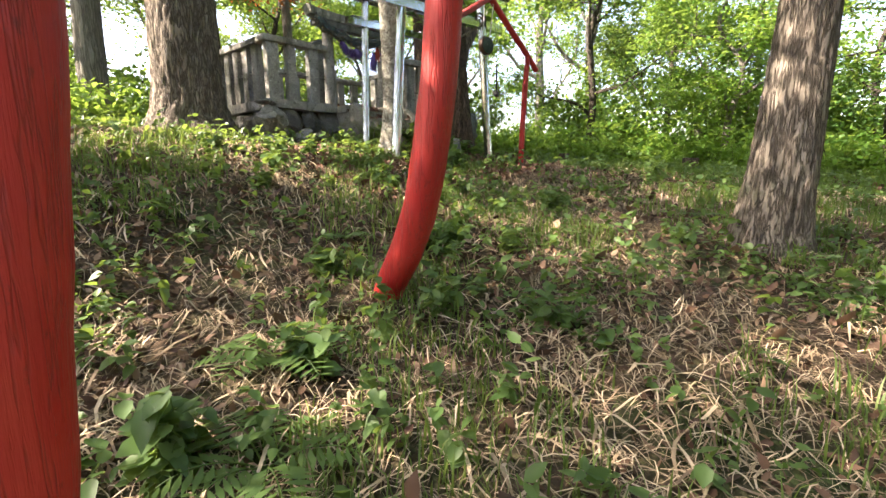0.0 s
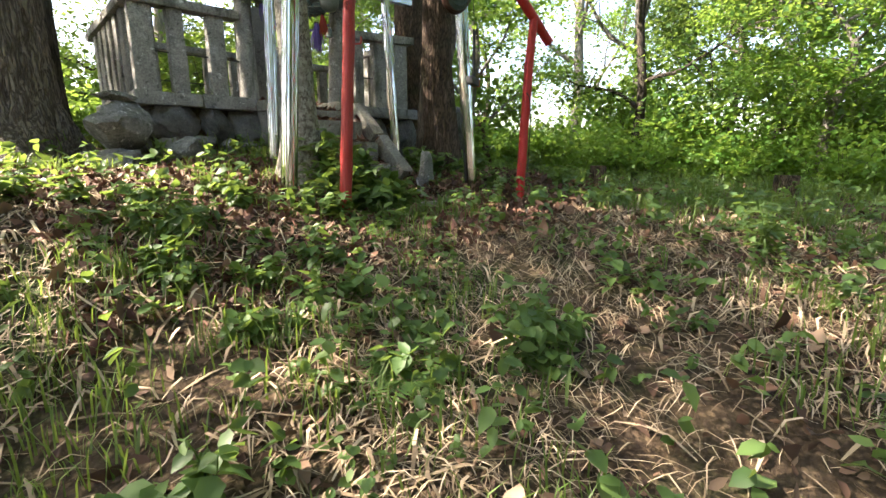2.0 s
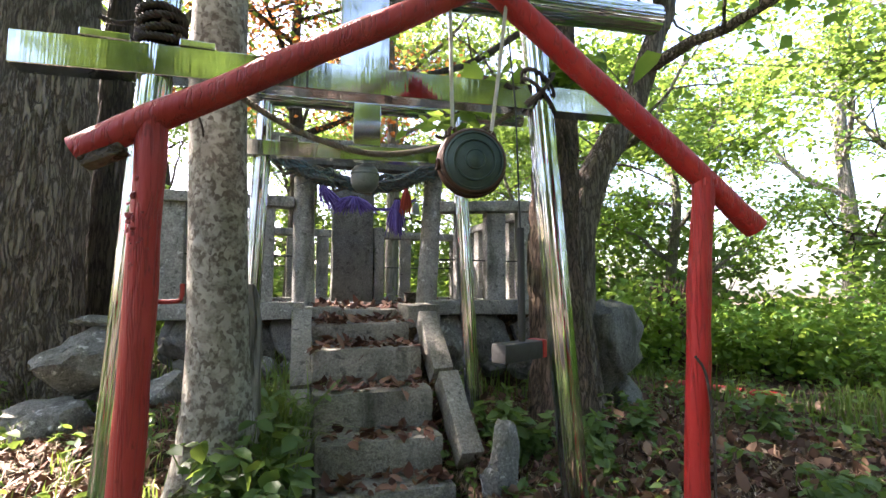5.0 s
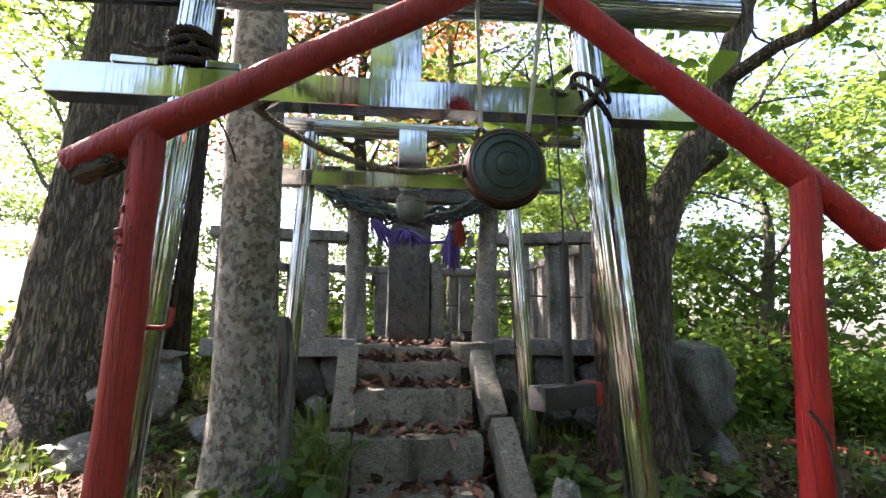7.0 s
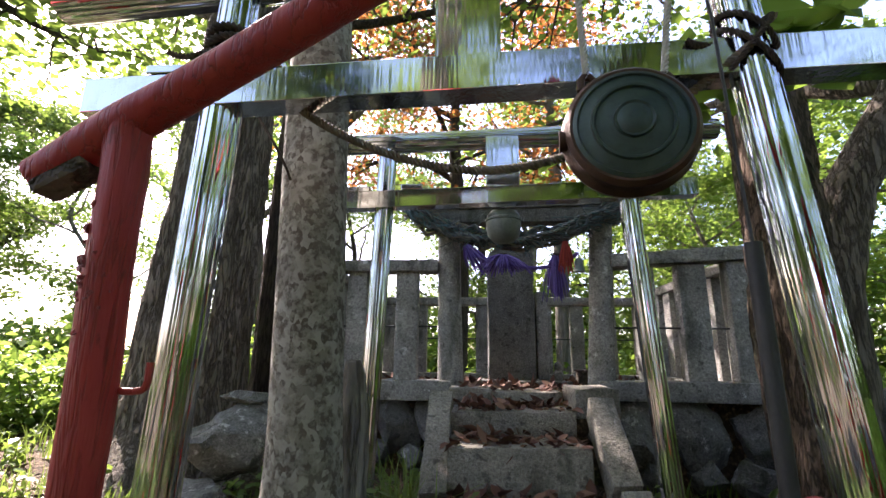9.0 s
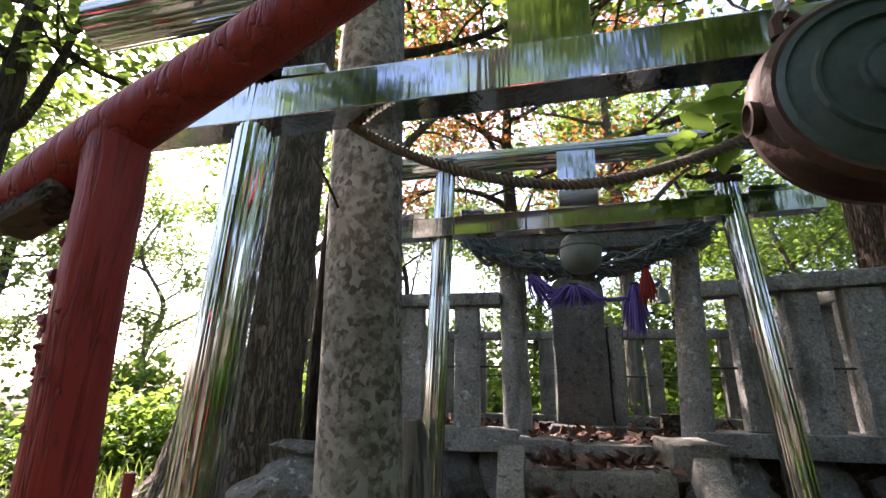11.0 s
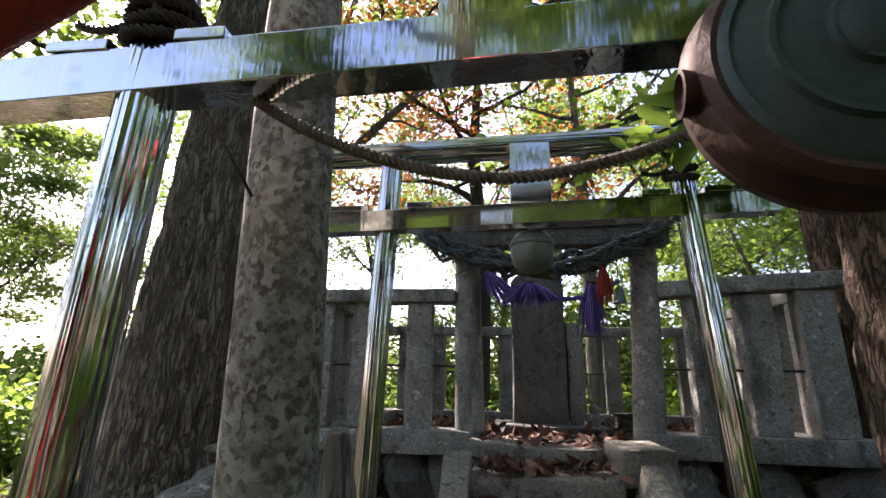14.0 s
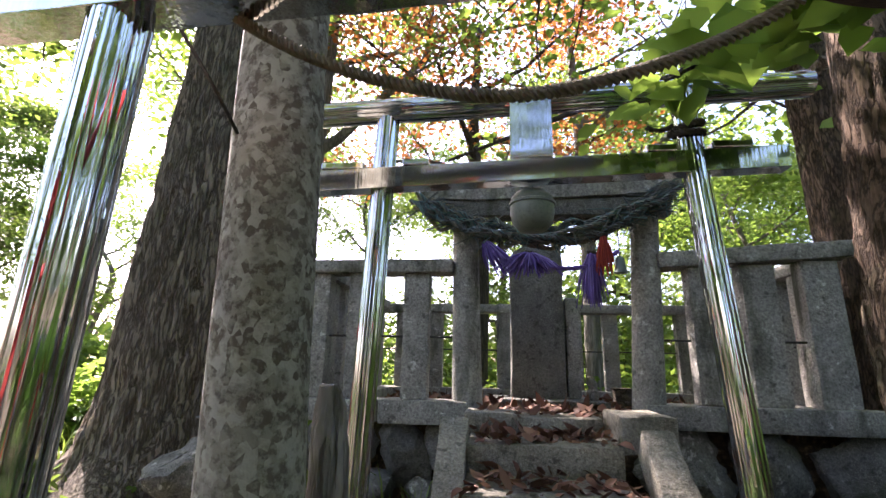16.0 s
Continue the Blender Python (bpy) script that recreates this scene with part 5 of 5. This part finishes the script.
# leafy weeds
def weeds(name, stems, per, height, leaf, label, mat=WEED):
    n = len(stems)
    h = height * rng.uniform(0.4, 1.3, n)
    lean = rng.normal(size=(n, 2)) * 0.25
    out = []
    for k in range(per):
        f = (k + 1) / per
        q = stems.copy()
        q[:, :2] += lean * (h * f)[:, None]
        q[:, 2] += h * f
        out += [q] * (2 if k < per - 1 else 3)
    c = np.concatenate(out)
    v, f = fine_leaf_arrays(c, leaf[0], leaf[1], 0.72, 0.18, rng)
    m = fast_mesh(name, v, f, mat)
    return tagged(m, label, "weeds", kind="stuff")


weeds("low_weeds", scatter(5200, *NEAR, patchy(1.5, 1.0, 0.25, 0.7)), 3, 0.09, (0.05, 0.017), "low broad-leaved green weeds among the litter")
weeds("far_weeds", scatter(5000, *WIDE), 4, 0.22, (0.075, 0.026), "knee-high green weeds under the trees")


def leafy_plant(at, h, n, leaf, label, seed, mat=WEED, lean=0.35):
    """A single weed: stems with opposite leaves."""
    r = np.random.default_rng(int(seed * 10))
    z = gz(*at)
    t = thing("leafy_plant", (*at, z), label, "plant")
    stems, c = bmesh.new(), []
    for _ in range(n):
        a = r.uniform(0, 2 * math.pi)
        d = np.array((math.cos(a) * lean, math.sin(a) * lean, 1.0))
        path = limb_path((at[0] + r.normal() * 0.05, at[1] + r.normal() * 0.05, z - 0.01), d, h * r.uniform(0.6, 1.2), 5, 0.25, 0.0, r)
        merge(stems, tube(path, [0.005, 0.005, 0.004, 0.004, 0.003, 0.002], 5))
        for q in path[1:]:
            c += [q] * 3
    stalk = part("stalk", stems, WEED, t)
    v, f = fine_leaf_arrays(np.array(c), leaf[0], leaf[1], 0.75, 0.25, r)
    fast_mesh("foliage", v, f, mat, stalk)


PLANTS = [(5.22, 5.05, 0.66, 13, (0.15, 0.05)), (5.06, 5.22, 0.5, 11, (0.15, 0.05)), (5.18, 4.42, 0.34, 12, (0.16, 0.06)), (5.32, 4.36, 0.32, 11, (0.16, 0.06)), (5.05, 4.36, 0.30, 10, (0.16, 0.06)), (6.74, 5.52, 0.36, 9, (0.14, 0.055)), (5.25, 4.75, 0.50, 10, (0.14, 0.05)), (5.05, 4.58, 0.42, 9, (0.14, 0.05)), (5.12, 4.90, 0.50, 9, (0.14, 0.05)), (4.95, 4.72, 0.36, 8, (0.13, 0.048)), (5.30, 4.55, 0.30, 7, (0.13, 0.048)), (5.28, 5.75, 0.5, 9, (0.13, 0.03)), (6.62, 5.62, 0.30, 6, (0.12, 0.05)), (6.95, 4.62, 0.25, 5, (0.12, 0.05)), (7.2, 5.4, 0.30, 6, (0.12, 0.045)),
          (1.15, 1.75, 0.25, 6, (0.13, 0.04)), (2.05, 1.72, 0.32, 8, (0.12, 0.035)), (2.4, 1.1, 0.22, 6, (0.10, 0.036)), (0.55, 1.6, 0.35, 7, (0.15, 0.045)), (2.9, 2.3, 0.2, 5, (0.12, 0.045)), (1.9, 2.6, 0.26, 6, (0.11, 0.04)), (3.1, 1.9, 0.18, 5, (0.10, 0.04)), (4.35, 1.0, 0.25, 6, (0.10, 0.03)),
          (6.7, 2.05, 0.45, 5, (0.16, 0.022)), (4.7, 4.3, 0.25, 6, (0.11, 0.045)), (4.15, 4.6, 0.22, 6, (0.12, 0.05)), (3.5, 3.9, 0.2, 5, (0.11, 0.04)), (8.2, 4.6, 0.3, 6, (0.12, 0.05)), (7.7, 5.6, 0.3, 6, (0.12, 0.045)), (9.0, 5.6, 0.4, 8, (0.13, 0.05)), (5.45, 7.0, 0.2, 4, (0.16, 0.06))]
for i, (x, y, h, n, leaf) in enumerate(PLANTS):
    leafy_plant((x, y), h * 0.85, n + 2, (leaf[0] * 0.68, leaf[1] * 0.68), "leafy green weed growing from the litter", 30 + i)

for i in range(46):
    x, y = rng.uniform(2.2, 5.3), rng.uniform(2.2, 5.4)
    if i > 34:
        x, y = rng.uniform(6.4, 8.6), rng.uniform(3.4, 5.6)
    if math.hypot(x - 5.4, y - 3.2) > 0.75 and not (5.3 < x < 6.3 and y > 4.6):
        leafy_plant((x, y), rng.uniform(0.12, 0.26), int(rng.integers(4, 8)), (0.075, 0.026), "low leafy green weed on the slope", 80 + i)
blades("stair_grass", np.concatenate([np.array((x, y, gz(x, y))) + np.c_[rng.normal(size=(90, 2)) * 0.05, np.zeros(90)] for x, y in ((5.26, 5.55), (5.30, 5.85), (5.22, 6.1))]), 0.42, 0.0055, GRASS, "long drooping grass beside the steps", 0.9)


def fern(at, size, fronds, seed):
    """A fern: arching fronds with paired leaflets."""
    r = np.random.default_rng(seed)
    z = gz(*at)
    t = thing("fern", (*at, z), "green fern with arching fronds on the slope", "fern")
    for k in range(fronds):
        a = 2 * math.pi * k / fronds + r.uniform(-0.3, 0.3)
        d = np.array((math.cos(a), math.sin(a), 0))
        L = size * r.uniform(0.75, 1.15)
        f = np.linspace(0, 1, 12)[:, None]
        spine = np.array((*at, z)) + d * L * f * 0.85 + np.array((0, 0, 1.0)) * L * (f * 0.75 - f ** 2 * 0.62)
        stem = part("frond", tube(spine, list(np.linspace(0.004, 0.0015, 12)), 5), WEED, t)
        s = np.array((-d[1], d[0], 0))
        vs, fs = [], []
        for i in range(2, 12):
            w = L * 0.30 * math.sin(math.pi * (0.12 + 0.80 * i / 12))
            for side in (-1, 1):
                p, q = spine[i], spine[i] + s * side * w + d * w * 0.35 - np.array((0, 0, w * 0.12))
                n = len(vs)
                mid = (p + q) / 2
                vs += [p, mid + d * w * 0.13, q, mid - d * w * 0.13]
                fs += [(n, n + 1, n + 2), (n, n + 2, n + 3)]
        fast_mesh("pinna", np.array(vs), np.array(fs), WEED, stem)


for i, (x, y, s) in enumerate(((4.05, 2.62, 0.30), (1.15, 1.95, 0.42), (0.75, 1.35, 0.38), (2.35, 3.0, 0.32), (3.4, 4.6, 0.34), (4.45, 4.75, 0.30), (5.15, 1.1, 0.30), (7.0, 2.3, 0.3))):
    fern((x, y), s, 7, 40 + i)


# ---- overhanging branches ----
def branch(name, points, r, leaves, leaf, per, spread, label, seed, bark=BARK_DARK):
    rr = np.random.default_rng(int(seed * 10))
    t = thing(name, points[0], label, "branch")
    part("wood", tube(points, list(np.linspace(r, r * 0.3, len(points))), 8, smooth_steps=2), bark, t)
    pts = np.array(points)
    ends = [pts[i] * (1 - f) + pts[i + 1] * f for i in range(len(pts) // 2, len(pts) - 1) for f in (0.2, 0.6, 1.0)]
    v, f = fine_leaf_arrays(canopy(ends, per, spread, 0.4, rr), leaf[0], leaf[1], 0.8, 0.25, rr)
    fast_mesh("leaves", v, f, leaves, t)


branch("overhanging_branch", [(7.25, 6.15, 4.45), (7.1, 5.85, 4.2), (6.9, 5.68, 4.02), (6.55, 5.62, 3.84), (6.25, 5.6, 3.68)], 0.02, LEAF_BRIGHT, (0.15, 0.06), 13, 0.13, "leafy branch hanging over the steel gate", 1.0)
branch("overhanging_branch", [(7.25, 6.15, 4.6), (7.2, 5.8, 4.32), (7.1, 5.45, 4.05), (6.95, 5.3, 3.9), (6.8, 5.2, 3.8)], 0.018, LEAF_BRIGHT, (0.16, 0.065), 18, 0.16, "leafy green branch hanging beside the brown tree", 5.0)
branch("overhanging_branch", [(4.6, 5.6, 5.0), (4.55, 5.3, 4.7), (4.5, 5.0, 4.35), (4.62, 4.9, 4.12)], 0.02, LEAF_YELLOW, (0.10, 0.045), 8, 0.10, "thin branch with yellowing leaves above the gate", 2.0)
branch("bare_branch", [(8.3, 8.6, 6.2), (7.4, 8.2, 5.4), (6.7, 7.9, 5.05), (6.1, 7.8, 4.75), (5.2, 7.9, 4.45)], 0.05, LEAF_MID, (0.10, 0.036), 10, 0.25, "long dark branch reaching over the terrace", 3.0)
